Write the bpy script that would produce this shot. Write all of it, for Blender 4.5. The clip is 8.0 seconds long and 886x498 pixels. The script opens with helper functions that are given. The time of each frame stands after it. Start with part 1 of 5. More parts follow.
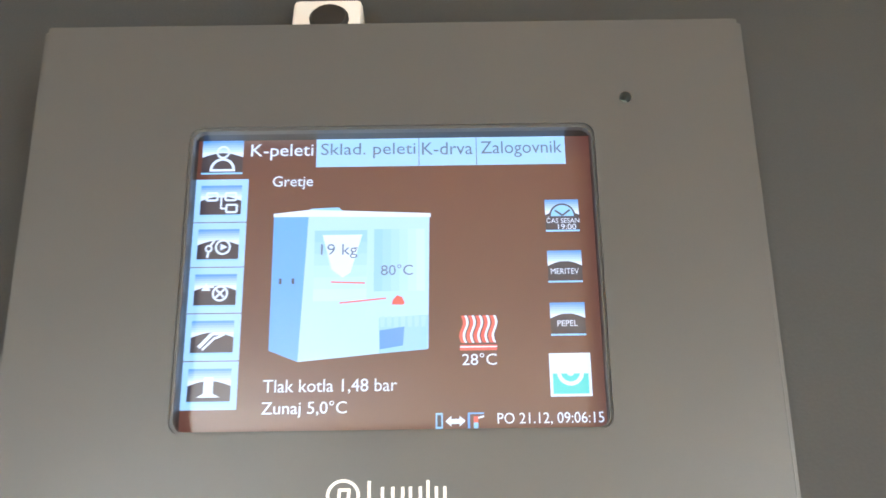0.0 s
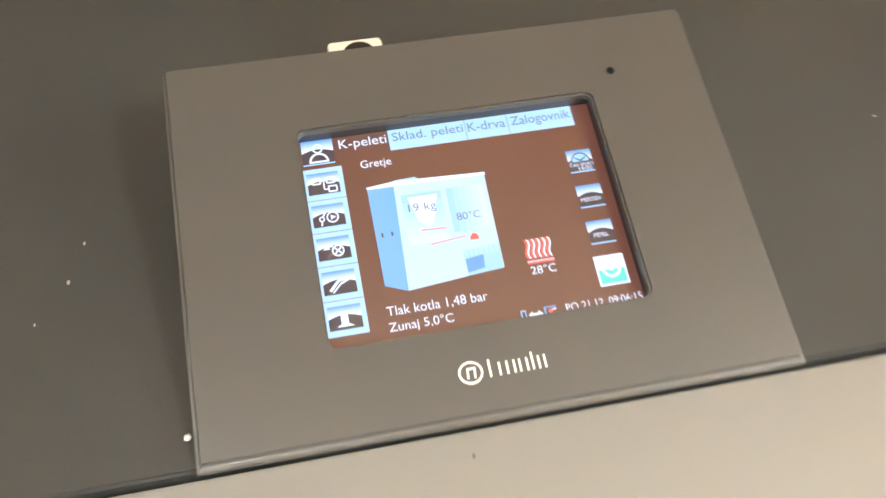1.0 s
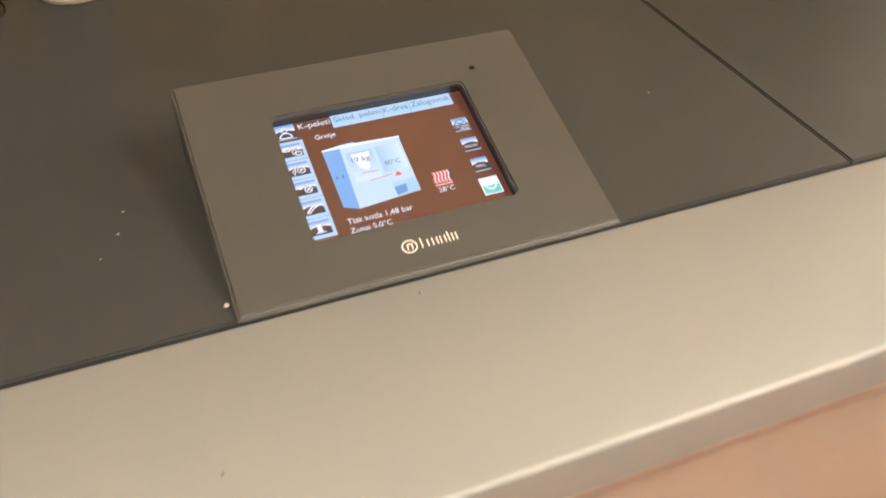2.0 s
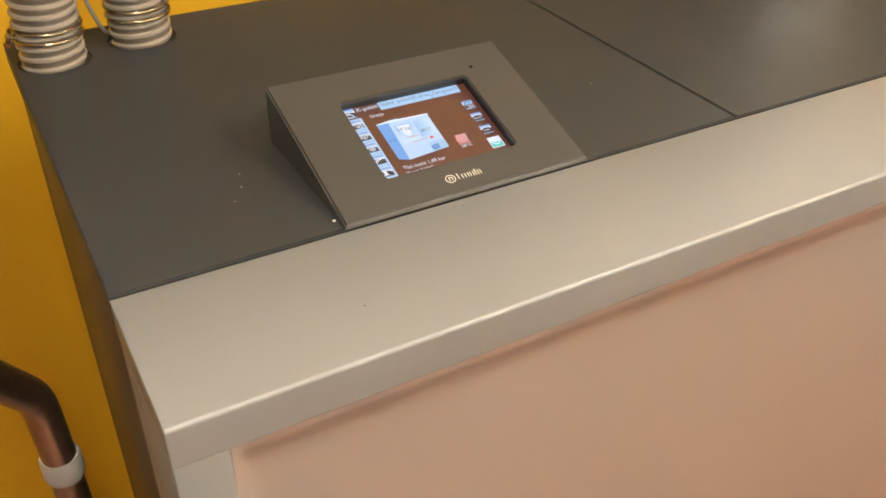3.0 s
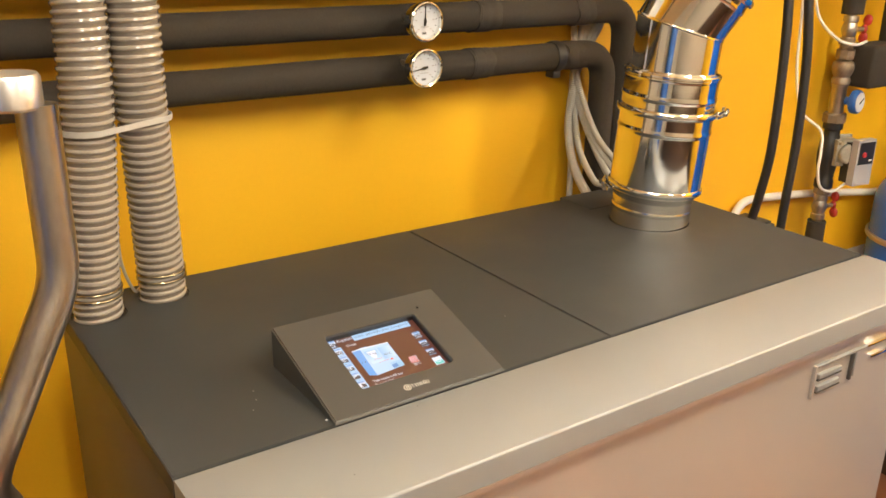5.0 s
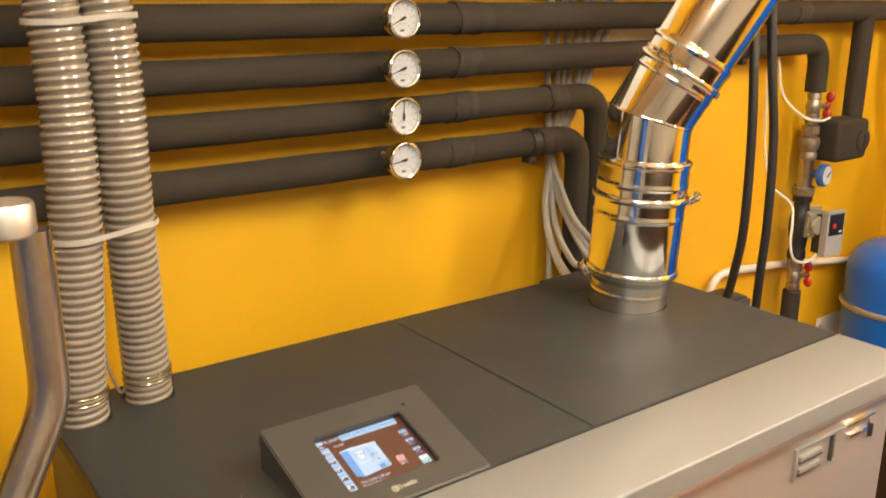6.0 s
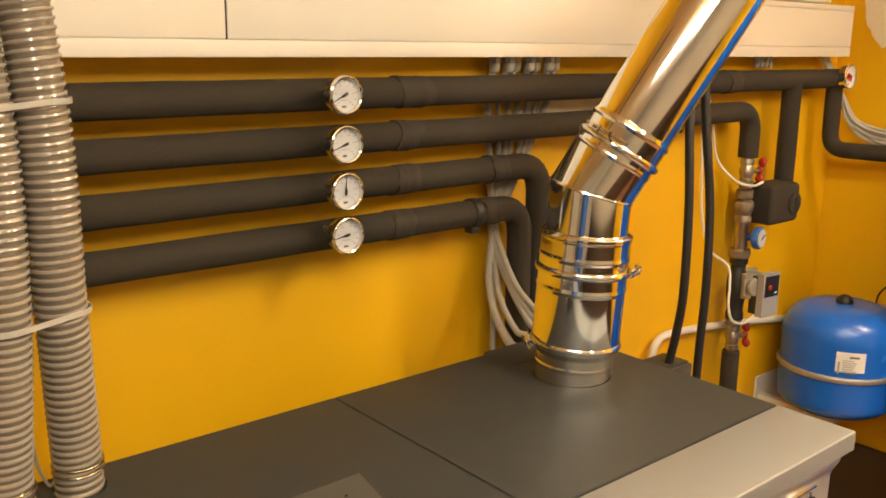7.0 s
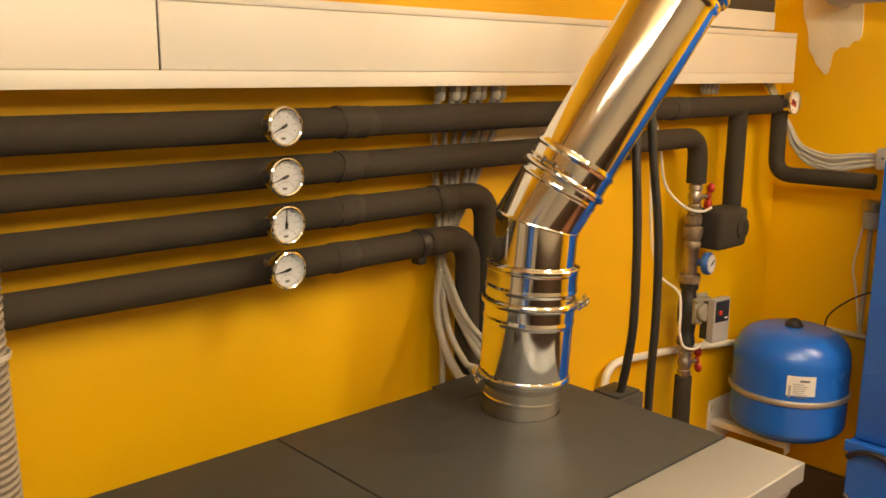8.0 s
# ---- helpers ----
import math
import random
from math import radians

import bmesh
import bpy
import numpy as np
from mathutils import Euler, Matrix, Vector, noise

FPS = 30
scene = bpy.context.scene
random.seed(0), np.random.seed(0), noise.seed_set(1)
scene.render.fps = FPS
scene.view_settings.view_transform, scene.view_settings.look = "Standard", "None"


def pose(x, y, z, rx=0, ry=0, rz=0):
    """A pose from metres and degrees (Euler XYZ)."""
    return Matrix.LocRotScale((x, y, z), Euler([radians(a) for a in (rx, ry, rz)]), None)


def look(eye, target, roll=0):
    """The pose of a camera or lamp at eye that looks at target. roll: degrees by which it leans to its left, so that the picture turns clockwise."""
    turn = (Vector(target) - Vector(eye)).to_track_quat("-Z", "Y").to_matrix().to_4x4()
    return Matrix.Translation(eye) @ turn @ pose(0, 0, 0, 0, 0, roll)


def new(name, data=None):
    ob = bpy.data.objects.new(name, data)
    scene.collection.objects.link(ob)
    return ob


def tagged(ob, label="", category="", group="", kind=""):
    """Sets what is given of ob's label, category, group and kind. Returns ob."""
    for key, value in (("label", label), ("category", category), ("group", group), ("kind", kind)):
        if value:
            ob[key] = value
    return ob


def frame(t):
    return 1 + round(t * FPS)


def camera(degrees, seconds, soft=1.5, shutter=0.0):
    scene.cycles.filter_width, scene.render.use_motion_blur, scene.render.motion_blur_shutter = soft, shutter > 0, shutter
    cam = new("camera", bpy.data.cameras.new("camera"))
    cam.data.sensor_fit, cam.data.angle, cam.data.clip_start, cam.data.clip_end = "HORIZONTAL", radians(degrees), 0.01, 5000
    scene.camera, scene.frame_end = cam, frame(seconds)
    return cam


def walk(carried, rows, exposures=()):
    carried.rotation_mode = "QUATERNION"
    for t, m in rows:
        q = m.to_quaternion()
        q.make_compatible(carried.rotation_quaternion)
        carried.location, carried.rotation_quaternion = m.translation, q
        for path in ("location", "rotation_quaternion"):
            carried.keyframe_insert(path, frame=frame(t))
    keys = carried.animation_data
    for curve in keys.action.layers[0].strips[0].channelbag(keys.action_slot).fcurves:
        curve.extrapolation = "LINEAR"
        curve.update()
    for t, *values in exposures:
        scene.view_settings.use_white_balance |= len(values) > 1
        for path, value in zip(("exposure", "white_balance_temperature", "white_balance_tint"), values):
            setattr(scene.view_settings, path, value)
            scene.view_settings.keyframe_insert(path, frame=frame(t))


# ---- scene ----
cam = camera(53.2, 8.0, shutter=0.45)
PATH = [
    (0, (0.287, 0.07, 1.485), (0.287, 1.183, -0.177), -0.8),
    (0.5, (0.266, 0.042, 1.5), (0.327, 1.218, -0.117), 0.1),
    (1, (0.216, -0.012, 1.52), (0.485, 1.24, -0.017), 0.5),
    (1.5, (0.177, -0.087, 1.54), (0.699, 1.249, 0.146), 2.7),
    (2, (0.137, -0.186, 1.561), (0.734, 1.206, 0.254), 1.4),
    (3.5, (-0.11, -0.418, 1.639), (0.833, 1.015, 0.61), 2.1),
    (4, (-0.136, -0.472, 1.68), (0.874, 1.027, 0.826), 2.3),
    (5.5, (-0.2, -0.577, 1.743), (0.893, 0.971, 1.106), 0.4),
    (6, (-0.196, -0.566, 1.769), (0.936, 0.987, 1.215), 0.1),
    (6.5, (-0.194, -0.554, 1.789), (1.001, 0.97, 1.292), 0.3),
    (7, (-0.184, -0.549, 1.811), (1.066, 0.947, 1.361), 0.6),
    (7.5, (-0.166, -0.542, 1.819), (1.121, 0.931, 1.403), 0.4),
    (8, (-0.144, -0.539, 1.822), (1.182, 0.904, 1.422), 0.5),
]
EXPOSURES = [(0, .5, 5050, 10), (0.5, .68, 5250, 10), (1, .71, 5550, 12), (1.5, .55, 5850, 14), (2, .36, 6050, 15), (3.4, .2, 5950, 13), (4.2, .25, 6250, 14), (5.5, .42, 6200, 13), (6.6, .1, 6800, 14), (8, -.12, 7500, 14)]
walk(cam, [(t, look(eye, target, roll)) for t, eye, target, roll in PATH], EXPOSURES)

# ---- light ----
world = bpy.data.worlds.new("world")
scene.world = world
world.use_nodes = True
world.node_tree.nodes["Background"].inputs[0].default_value = (1.0, 0.86, 0.68, 1)
world.node_tree.nodes["Background"].inputs[1].default_value = 0.12
WARM = (1.0, 0.94, 0.77)
CEIL = 2.55


def area_lamp(name, loc, sx, sy, watts, color=WARM):
    d = bpy.data.lights.new(name, "AREA")
    d.shape, d.size, d.size_y, d.energy, d.color = "RECTANGLE", sx, sy, watts, color
    ob = new(name, d)
    ob.location = loc
    return ob


# three twin-tube fittings in a row: place, width, length, watts thrown down
LAMP_Z = CEIL - 0.20
# The easternmost fitting is unseen, added to brighten that end of the room.
LAMPS = ((-0.12, -0.78, 0.16, 1.20, 4.6), (0.98, -0.78, 0.16, 1.20, 4.6), (2.08, -0.78, 0.16, 1.20, 4.6))
for lx, ly, sx, sy, watts in LAMPS:
    area_lamp("lamp_light", (lx, ly, LAMP_Z - 0.03), sx, sy, watts)


# ---- materials ----
def ramp_mix(nt, fac, a, b):
    m = nt.nodes.new("ShaderNodeMix")
    m.data_type = "RGBA"
    nt.links.new(fac, m.inputs[0])
    m.inputs[6].default_value, m.inputs[7].default_value = (*a, 1), (*b, 1)
    return m.outputs[2]


def mat(name, col, rough=0.5, metal=0.0, vary=0.12, scale=6.0, grain=150.0, bump=0.06, rvary=0.1, stretch=(1, 1, 1), coat=0.0, spot=None):
    """Painted, metal or plastic surface with large mottling, fine grain, bump and uneven gloss."""
    m = bpy.data.materials.new(name)
    m.use_nodes = True
    nt = m.node_tree
    b = nt.nodes["Principled BSDF"]
    co = nt.nodes.new("ShaderNodeTexCoord")
    mp = nt.nodes.new("ShaderNodeMapping")
    mp.inputs["Scale"].default_value = stretch
    nt.links.new(co.outputs["Object"], mp.inputs[0])
    big, fine = nt.nodes.new("ShaderNodeTexNoise"), nt.nodes.new("ShaderNodeTexNoise")
    big.inputs["Scale"].default_value, big.inputs["Detail"].default_value = scale, 6
    fine.inputs["Scale"].default_value, fine.inputs["Detail"].default_value = grain, 3
    for n in (big, fine):
        nt.links.new(mp.outputs[0], n.inputs["Vector"])
    mixf = nt.nodes.new("ShaderNodeMath")
    mixf.operation = "MULTIPLY_ADD"
    mixf.inputs[1].default_value = 0.35
    nt.links.new(fine.outputs["Fac"], mixf.inputs[0])
    sc = nt.nodes.new("ShaderNodeMath")
    sc.operation = "MULTIPLY"
    sc.inputs[1].default_value = 0.65
    nt.links.new(big.outputs["Fac"], sc.inputs[0])
    nt.links.new(sc.outputs[0], mixf.inputs[2])
    vary *= 1.6
    lo, hi = [c * (1 - vary) for c in col], [min(1, c * (1 + vary)) for c in col]
    mr = nt.nodes.new("ShaderNodeMapRange")
    mr.inputs[1].default_value, mr.inputs[2].default_value = 0.15, 0.85
    nt.links.new(mixf.outputs[0], mr.inputs[0])
    out = ramp_mix(nt, mr.outputs[0], lo, hi)
    if spot:
        sp = nt.nodes.new("ShaderNodeTexNoise")
        sp.inputs["Scale"].default_value, sp.inputs["Detail"].default_value = spot[1], 4
        nt.links.new(mp.outputs[0], sp.inputs["Vector"])
        cut = nt.nodes.new("ShaderNodeMapRange")
        cut.inputs[1].default_value, cut.inputs[2].default_value = spot[2], spot[2] + 0.05
        nt.links.new(sp.outputs["Fac"], cut.inputs[0])
        mx = nt.nodes.new("ShaderNodeMix")
        mx.data_type = "RGBA"
        nt.links.new(cut.outputs[0], mx.inputs[0])
        nt.links.new(out, mx.inputs[6])
        mx.inputs[7].default_value = (*spot[0], 1)
        out = mx.outputs[2]
    nt.links.new(out, b.inputs["Base Color"])
    rr = nt.nodes.new("ShaderNodeMapRange")
    rr.inputs[1].default_value, rr.inputs[2].default_value = 0.1, 0.9
    rr.inputs[3].default_value, rr.inputs[4].default_value = max(0.02, rough - rvary), min(1, rough + rvary)
    nt.links.new(big.outputs["Fac"], rr.inputs[0])
    nt.links.new(rr.outputs[0], b.inputs["Roughness"])
    b.inputs["Metallic"].default_value = metal
    b.inputs["Coat Weight"].default_value = coat
    b.inputs["Coat Roughness"].default_value = 0.12
    if bump:
        bp = nt.nodes.new("ShaderNodeBump")
        bp.inputs["Strength"].default_value, bp.inputs["Distance"].default_value = bump, 0.002
        nt.links.new(mixf.outputs[0], bp.inputs["Height"])
        nt.links.new(bp.outputs[0], b.inputs["Normal"])
    return m


def glow(name, col, power=1.0):
    """A lit patch of the display."""
    m = bpy.data.materials.new(name)
    m.use_nodes = True
    b = m.node_tree.nodes["Principled BSDF"]
    b.inputs["Base Color"].default_value = (0.01, 0.01, 0.01, 1)
    b.inputs["Roughness"].default_value = 0.3
    b.inputs["IOR"].default_value = 2.05
    b.inputs["Emission Color"].default_value = (*col, 1)
    b.inputs["Emission Strength"].default_value = power
    return m


M_WALL = mat("yellow_wall_paint", (0.80, 0.445, 0.006), 0.55, vary=0.05, scale=2.2, grain=420, bump=0.12)
M_PATCH = mat("bare_plaster", (0.82, 0.72, 0.52), 0.9, vary=0.12, scale=9, grain=200, bump=0.25)
M_PLINTH = mat("dark_brown_band", (0.06, 0.035, 0.02), 0.6, vary=0.2)
M_CEIL = mat("ochre_ceiling_paint", (0.84, 0.64, 0.35), 0.8, vary=0.05, grain=300)
M_FLOOR = mat("terracotta_tile", (0.36, 0.16, 0.085), 0.4, vary=0.15, scale=5)
M_ANTH = mat("anthracite_powder_coat", (0.032, 0.034, 0.034), 0.52, vary=0.15, scale=5, grain=900, bump=0.12, rvary=0.14)
M_PANEL = mat("grey_plastic", (0.050, 0.049, 0.046), 0.40, vary=0.06, scale=5, grain=1800, bump=0.04, rvary=0.05)
M_SIDE = mat("dark_side_sheet", (0.055, 0.048, 0.042), 0.45, vary=0.08, scale=3, grain=900, bump=0.05)
M_SILVER = mat("silver_powder_coat", (0.248, 0.250, 0.247), 0.45, 0.22, vary=0.05, scale=4, grain=1500, bump=0.06, rvary=0.05)
M_DOOR = mat("silver_door_lacquer", (0.39, 0.355, 0.322), 0.32, 0.35, vary=0.04, scale=3, grain=1500, bump=0.04, rvary=0.05)
# Near-black that puts the shade of thin gaps into the colour.
M_GAP = mat("gap_shade_black", (0.012, 0.012, 0.012), 0.8)
M_CHROME = mat("polished_stainless", (0.79, 0.795, 0.785), 0.09, 1.0, vary=0.05, scale=5, grain=60, bump=0.012, rvary=0.03, stretch=(1, 1, 0.25))
M_BRUSH = mat("brushed_stainless", (0.68, 0.65, 0.59), 0.2, 1.0, vary=0.14, scale=7, grain=300, bump=0.03, rvary=0.08, stretch=(1, 1, 0.15))
M_CAP = mat("galvanised_cap", (0.74, 0.73, 0.71), 0.36, 1.0, vary=0.08, scale=30, grain=300)
M_TUBE = mat("worn_steel_tube", (0.40, 0.36, 0.32), 0.33, 1.0, vary=0.18, scale=25, grain=220, bump=0.04, stretch=(1, 1, 0.3))
M_HOSE = mat("grey_hose_pvc", (0.29, 0.252, 0.208), 0.16, vary=0.15, scale=40, grain=300, bump=0.05, coat=0.6)
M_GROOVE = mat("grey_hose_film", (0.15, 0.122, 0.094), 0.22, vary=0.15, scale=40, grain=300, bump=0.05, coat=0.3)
M_WALL2 = mat("off_white_wall_paint", (0.56, 0.53, 0.44), 0.7, vary=0.06, scale=2, grain=400)
M_WIRE = mat("yellow_zinc_clamp", (0.52, 0.46, 0.32), 0.25, 1.0)
M_TIE = mat("clear_nylon", (0.42, 0.40, 0.36), 0.3)
M_FOAM = mat("black_foam_insulation", (0.031, 0.024, 0.016), 0.88, vary=0.25, scale=14, grain=260, bump=0.35)
M_TAPE = mat("black_foam_tape", (0.034, 0.027, 0.020), 0.8, vary=0.25, scale=30, grain=200, bump=0.3)
M_DIAL = mat("white_dial", (0.52, 0.54, 0.58), 0.45, vary=0.02)
M_BLACK = mat("black_plastic", (0.015, 0.015, 0.015), 0.45)
M_DUCT = mat("white_pvc_duct", (0.78, 0.755, 0.69), 0.42, vary=0.03, scale=3, grain=700, bump=0.03)
M_COND = mat("grey_conduit", (0.42, 0.40, 0.355), 0.5, vary=0.1, scale=30)
M_CABLE = mat("black_cable", (0.018, 0.017, 0.017), 0.4)
M_ZINC = mat("dull_zinc", (0.44, 0.41, 0.36), 0.45, 0.6, vary=0.1)
M_WHITE = mat("white_cable", (0.72, 0.69, 0.63), 0.4, vary=0.05)
M_BRASS = mat("dull_brass", (0.27, 0.215, 0.15), 0.52, 0.75, vary=0.25, scale=60, grain=300, bump=0.1)
M_NICKEL = mat("nickel_fitting", (0.42, 0.38, 0.32), 0.42, 1.0, vary=0.15, scale=60)
M_CAST = mat("grey_cast_iron", (0.30, 0.28, 0.23), 0.6, 0.2, vary=0.2, scale=60, bump=0.1)
M_RED = mat("red_plastic", (0.42, 0.03, 0.018), 0.4, vary=0.08)
M_BLUE = mat("blue_enamel", (0.007, 0.125, 0.58), 0.26, vary=0.06, scale=8, grain=500, bump=0.02, rvary=0.03, coat=0.2)
M_BLUEP = mat("blue_plastic", (0.02, 0.10, 0.36), 0.4)
M_LABEL = mat("paper_label", (0.74, 0.73, 0.70), 0.6, vary=0.03)
M_INK = mat("label_ink", (0.10, 0.10, 0.10), 0.6)
M_GREYP = mat("light_grey_plastic", (0.34, 0.335, 0.33), 0.45, vary=0.04)
M_PRINT = mat("pale_print", (0.70, 0.67, 0.61), 0.6, vary=0.03)
M_CHIP = mat("bare_metal_chip", (0.75, 0.73, 0.70), 0.4)
M_GLASS = bpy.data.materials.new("gauge_glass")
M_GLASS.use_nodes = True
M_GLASS.node_tree.nodes["Principled BSDF"].inputs["Transmission Weight"].default_value = 1.0
M_GLASS.node_tree.nodes["Principled BSDF"].inputs["Roughness"].default_value = 0.02
M_GLASS.node_tree.nodes["Principled BSDF"].inputs["IOR"].default_value = 1.2
M_LAMP = glow("lamp_tube", WARM, 66.0)


# ---- mesh helpers ----
def thing(name, loc, label, category, group="", kind=""):
    ob = new(name)
    ob.location = loc
    ob.empty_display_size = 0.02
    return tagged(ob, label, category, group, kind)


def root_loc(ob):
    while ob.parent:
        ob = ob.parent
    return ob.location.copy()


def part(name, bm, material, parent=None, label="", smooth=True):
    if parent is not None:
        bmesh.ops.translate(bm, vec=-root_loc(parent), verts=bm.verts)
    bmesh.ops.recalc_face_normals(bm, faces=bm.faces)
    me = bpy.data.meshes.new(name)
    bm.to_mesh(me)
    bm.free()
    me.materials.append(material)
    if smooth:
        me.polygons.foreach_set("use_smooth", [True] * len(me.polygons))
        me.set_sharp_from_angle(angle=radians(38))
    ob = new(name, me)
    if parent is not None:
        ob.parent = parent
    if label:
        ob["label"] = label
    return ob


def whole(name, bm, material, label, category, group="", kind="", smooth=True):
    return tagged(part(name, bm, material, None, "", smooth), label, category, group, kind)


def box(x0, x1, y0, y1, z0, z1, bev=0.0, seg=2, bm=None, m=None):
    out = bm or bmesh.new()
    r = bmesh.ops.create_cube(out, size=1)
    vs = r["verts"]
    bmesh.ops.scale(out, vec=(x1 - x0, y1 - y0, z1 - z0), verts=vs)
    bmesh.ops.translate(out, vec=((x0 + x1) / 2, (y0 + y1) / 2, (z0 + z1) / 2), verts=vs)
    if bev:
        es = list({e for v in vs for e in v.link_edges})
        vs = [v for f in bmesh.ops.bevel(out, geom=es, offset=bev, segments=seg, affect="EDGES", profile=0.5)["faces"] for v in f.verts] if m is None else vs
    if m is not None:
        bmesh.ops.transform(out, matrix=m, verts=vs)
    return out


def rounded(pts, rad, n=7):
    """A polyline with its corners rounded by arcs of about that radius."""
    P = [Vector(p) for p in pts]
    out = [P[0]]
    for a, b, c in zip(P, P[1:], P[2:]):
        u, w = (a - b), (c - b)
        d = min(rad, u.length * 0.49, w.length * 0.49)
        s, e = b + u.normalized() * d, b + w.normalized() * d
        for i in range(n + 1):
            t = i / n
            out.append(s * (1 - t) ** 2 + b * 2 * t * (1 - t) + e * t * t)
    return out + [P[-1]]


def spline(pts, step=0.01):
    """A smooth line through the points, evenly sampled."""
    P = [Vector(p) for p in pts]
    P = [P[0] * 2 - P[1]] + P + [P[-1] * 2 - P[-2]]
    raw = []
    for a, b, c, d in zip(P, P[1:], P[2:], P[3:]):
        for i in range(24):
            t = i / 24
            raw.append(0.5 * (2 * b + (c - a) * t + (2 * a - 5 * b + 4 * c - d) * t * t + (3 * b - a - 3 * c + d) * t ** 3))
    raw.append(P[-2])
    out, left = [raw[0]], step
    for a, b in zip(raw, raw[1:]):
        L = (b - a).length
        pos = 0.0
        while L - pos >= left:
            pos += left
            out.append(a.lerp(b, pos / L))
            left = step
        left -= L - pos
    out.append(raw[-1])
    return out


def sweep(path, r, seg=16, ripple=None, bm=None, caps=True):
    """A tube along a path. r: a radius or one for each point. ripple: (pitch, height, turns) of a corrugation."""
    out = bm or bmesh.new()
    P = [Vector(p) for p in path]
    rs = r if isinstance(r, (list, tuple)) else [r] * len(P)
    t = (P[1] - P[0]).normalized()
    nrm = t.orthogonal().normalized()
    rings, s = [], 0.0
    for i, p in enumerate(P):
        if i:
            s += (p - P[i - 1]).length
        tn = (P[min(i + 1, len(P) - 1)] - P[max(i - 1, 0)]).normalized()
        nrm = (nrm - tn * nrm.dot(tn)).normalized()
        bn = tn.cross(nrm)
        ring = []
        for k in range(seg):
            a = 2 * math.pi * k / seg
            rad = rs[i]
            if ripple:
                w = math.cos(2 * math.pi * s / ripple[0] - a * ripple[2])
                rad += ripple[1] * (abs(0.5 + 0.5 * w) ** 0.6)
            ring.append(out.verts.new(p + (nrm * math.cos(a) + bn * math.sin(a)) * rad))
        rings.append(ring)
    for A, B in zip(rings, rings[1:]):
        for k in range(seg):
            out.faces.new((A[k], A[(k + 1) % seg], B[(k + 1) % seg], B[k]))
    if caps:
        out.faces.new(rings[0][::-1])
        out.faces.new(rings[-1])
    return out


def lathe(profile, origin, axis=(0, 0, 1), seg=32, bm=None, caps=True):
    """A turned solid: profile of (radius, height along the axis)."""
    out = bm or bmesh.new()
    q = Vector((0, 0, 1)).rotation_difference(Vector(axis).normalized())
    o = Vector(origin)
    rings = []
    for r, h in profile:
        rings.append([out.verts.new(o + q @ Vector((r * math.cos(2 * math.pi * k / seg), r * math.sin(2 * math.pi * k / seg), h))) for k in range(seg)])
    for A, B in zip(rings, rings[1:]):
        for k in range(seg):
            out.faces.new((A[k], A[(k + 1) % seg], B[(k + 1) % seg], B[k]))
    if caps:
        out.faces.new(rings[0][::-1])
        out.faces.new(rings[-1])
    return out


def ring(origin, axis, rad, thick, width, seg=40, bm=None):
    """A band: a rounded ring round an axis."""
    w = width / 2
    prof = [(rad, -w), (rad + thick * 0.7, -w * 0.95), (rad + thick, -w * 0.5), (rad + thick, w * 0.5), (rad + thick * 0.7, w * 0.95), (rad, w)]
    return lathe(prof, origin, axis, seg, bm, caps=False)


def prism(poly, depth, m, bm=None):
    """A flat outline in a frame's x and y, with a thickness along its z."""
    out = bm or bmesh.new()
    a = [out.verts.new(m @ Vector((x, y, 0))) for x, y in poly]
    b = [out.verts.new(m @ Vector((x, y, depth))) for x, y in poly]
    out.faces.new(a[::-1])
    out.faces.new(b)
    for i in range(len(poly)):
        j = (i + 1) % len(poly)
        out.faces.new((a[i], a[j], b[j], b[i]))
    return out


def text_bm(body, x0, y0, x1, y1, m):
    """Letters of the built-in font, filling that rectangle of a frame."""
    cu = bpy.data.curves.new("letters", "FONT")
    cu.body, cu.size, cu.extrude, cu.resolution_u = body, 1.0, 0.0, 3
    ob = new("letters", cu)
    me = bpy.data.meshes.new_from_object(ob.evaluated_get(bpy.context.evaluated_depsgraph_get()))
    bpy.data.objects.remove(ob)
    bm = bmesh.new()
    bm.from_mesh(me)
    bpy.data.meshes.remove(me)
    xs, ys = [v.co.x for v in bm.verts], [v.co.y for v in bm.verts]
    for v in bm.verts:
        u = (v.co.x - min(xs)) / (max(xs) - min(xs))
        w = (v.co.y - min(ys)) / (max(ys) - min(ys))
        v.co = m @ Vector((x0 + (x1 - x0) * u, y0 + (y1 - y0) * w, 0))
    return bm


# ---- the room ----
WALL_Y, WALL_X, BACK_Y, LEFT_X = 0.81, 2.52, -2.6, -2.0
whole("wall_north", box(LEFT_X - 0.15, WALL_X + 0.15, WALL_Y, WALL_Y + 0.15, 0, CEIL), M_WALL, "bright yellow-orange painted boiler room wall", "wall", kind="structure")
whole("wall_east", box(WALL_X, WALL_X + 0.15, BACK_Y, WALL_Y, 0, CEIL), M_WALL, "yellow-orange painted wall with a patch of bare plaster", "wall", kind="structure")
whole("wall_south", box(LEFT_X - 0.15, WALL_X + 0.15, BACK_Y - 0.15, BACK_Y, 0, CEIL), M_WALL2, "plain off-white painted wall", "wall", kind="structure")
whole("wall_west", box(LEFT_X - 0.15, LEFT_X, BACK_Y, WALL_Y, 0, CEIL), M_WALL2, "plain off-white painted wall", "wall", kind="structure")
whole("floor", box(LEFT_X - 0.15, WALL_X + 0.15, BACK_Y - 0.15, WALL_Y + 0.15, -0.1, 0), M_FLOOR, "plain reddish-brown floor", "floor", kind="structure")
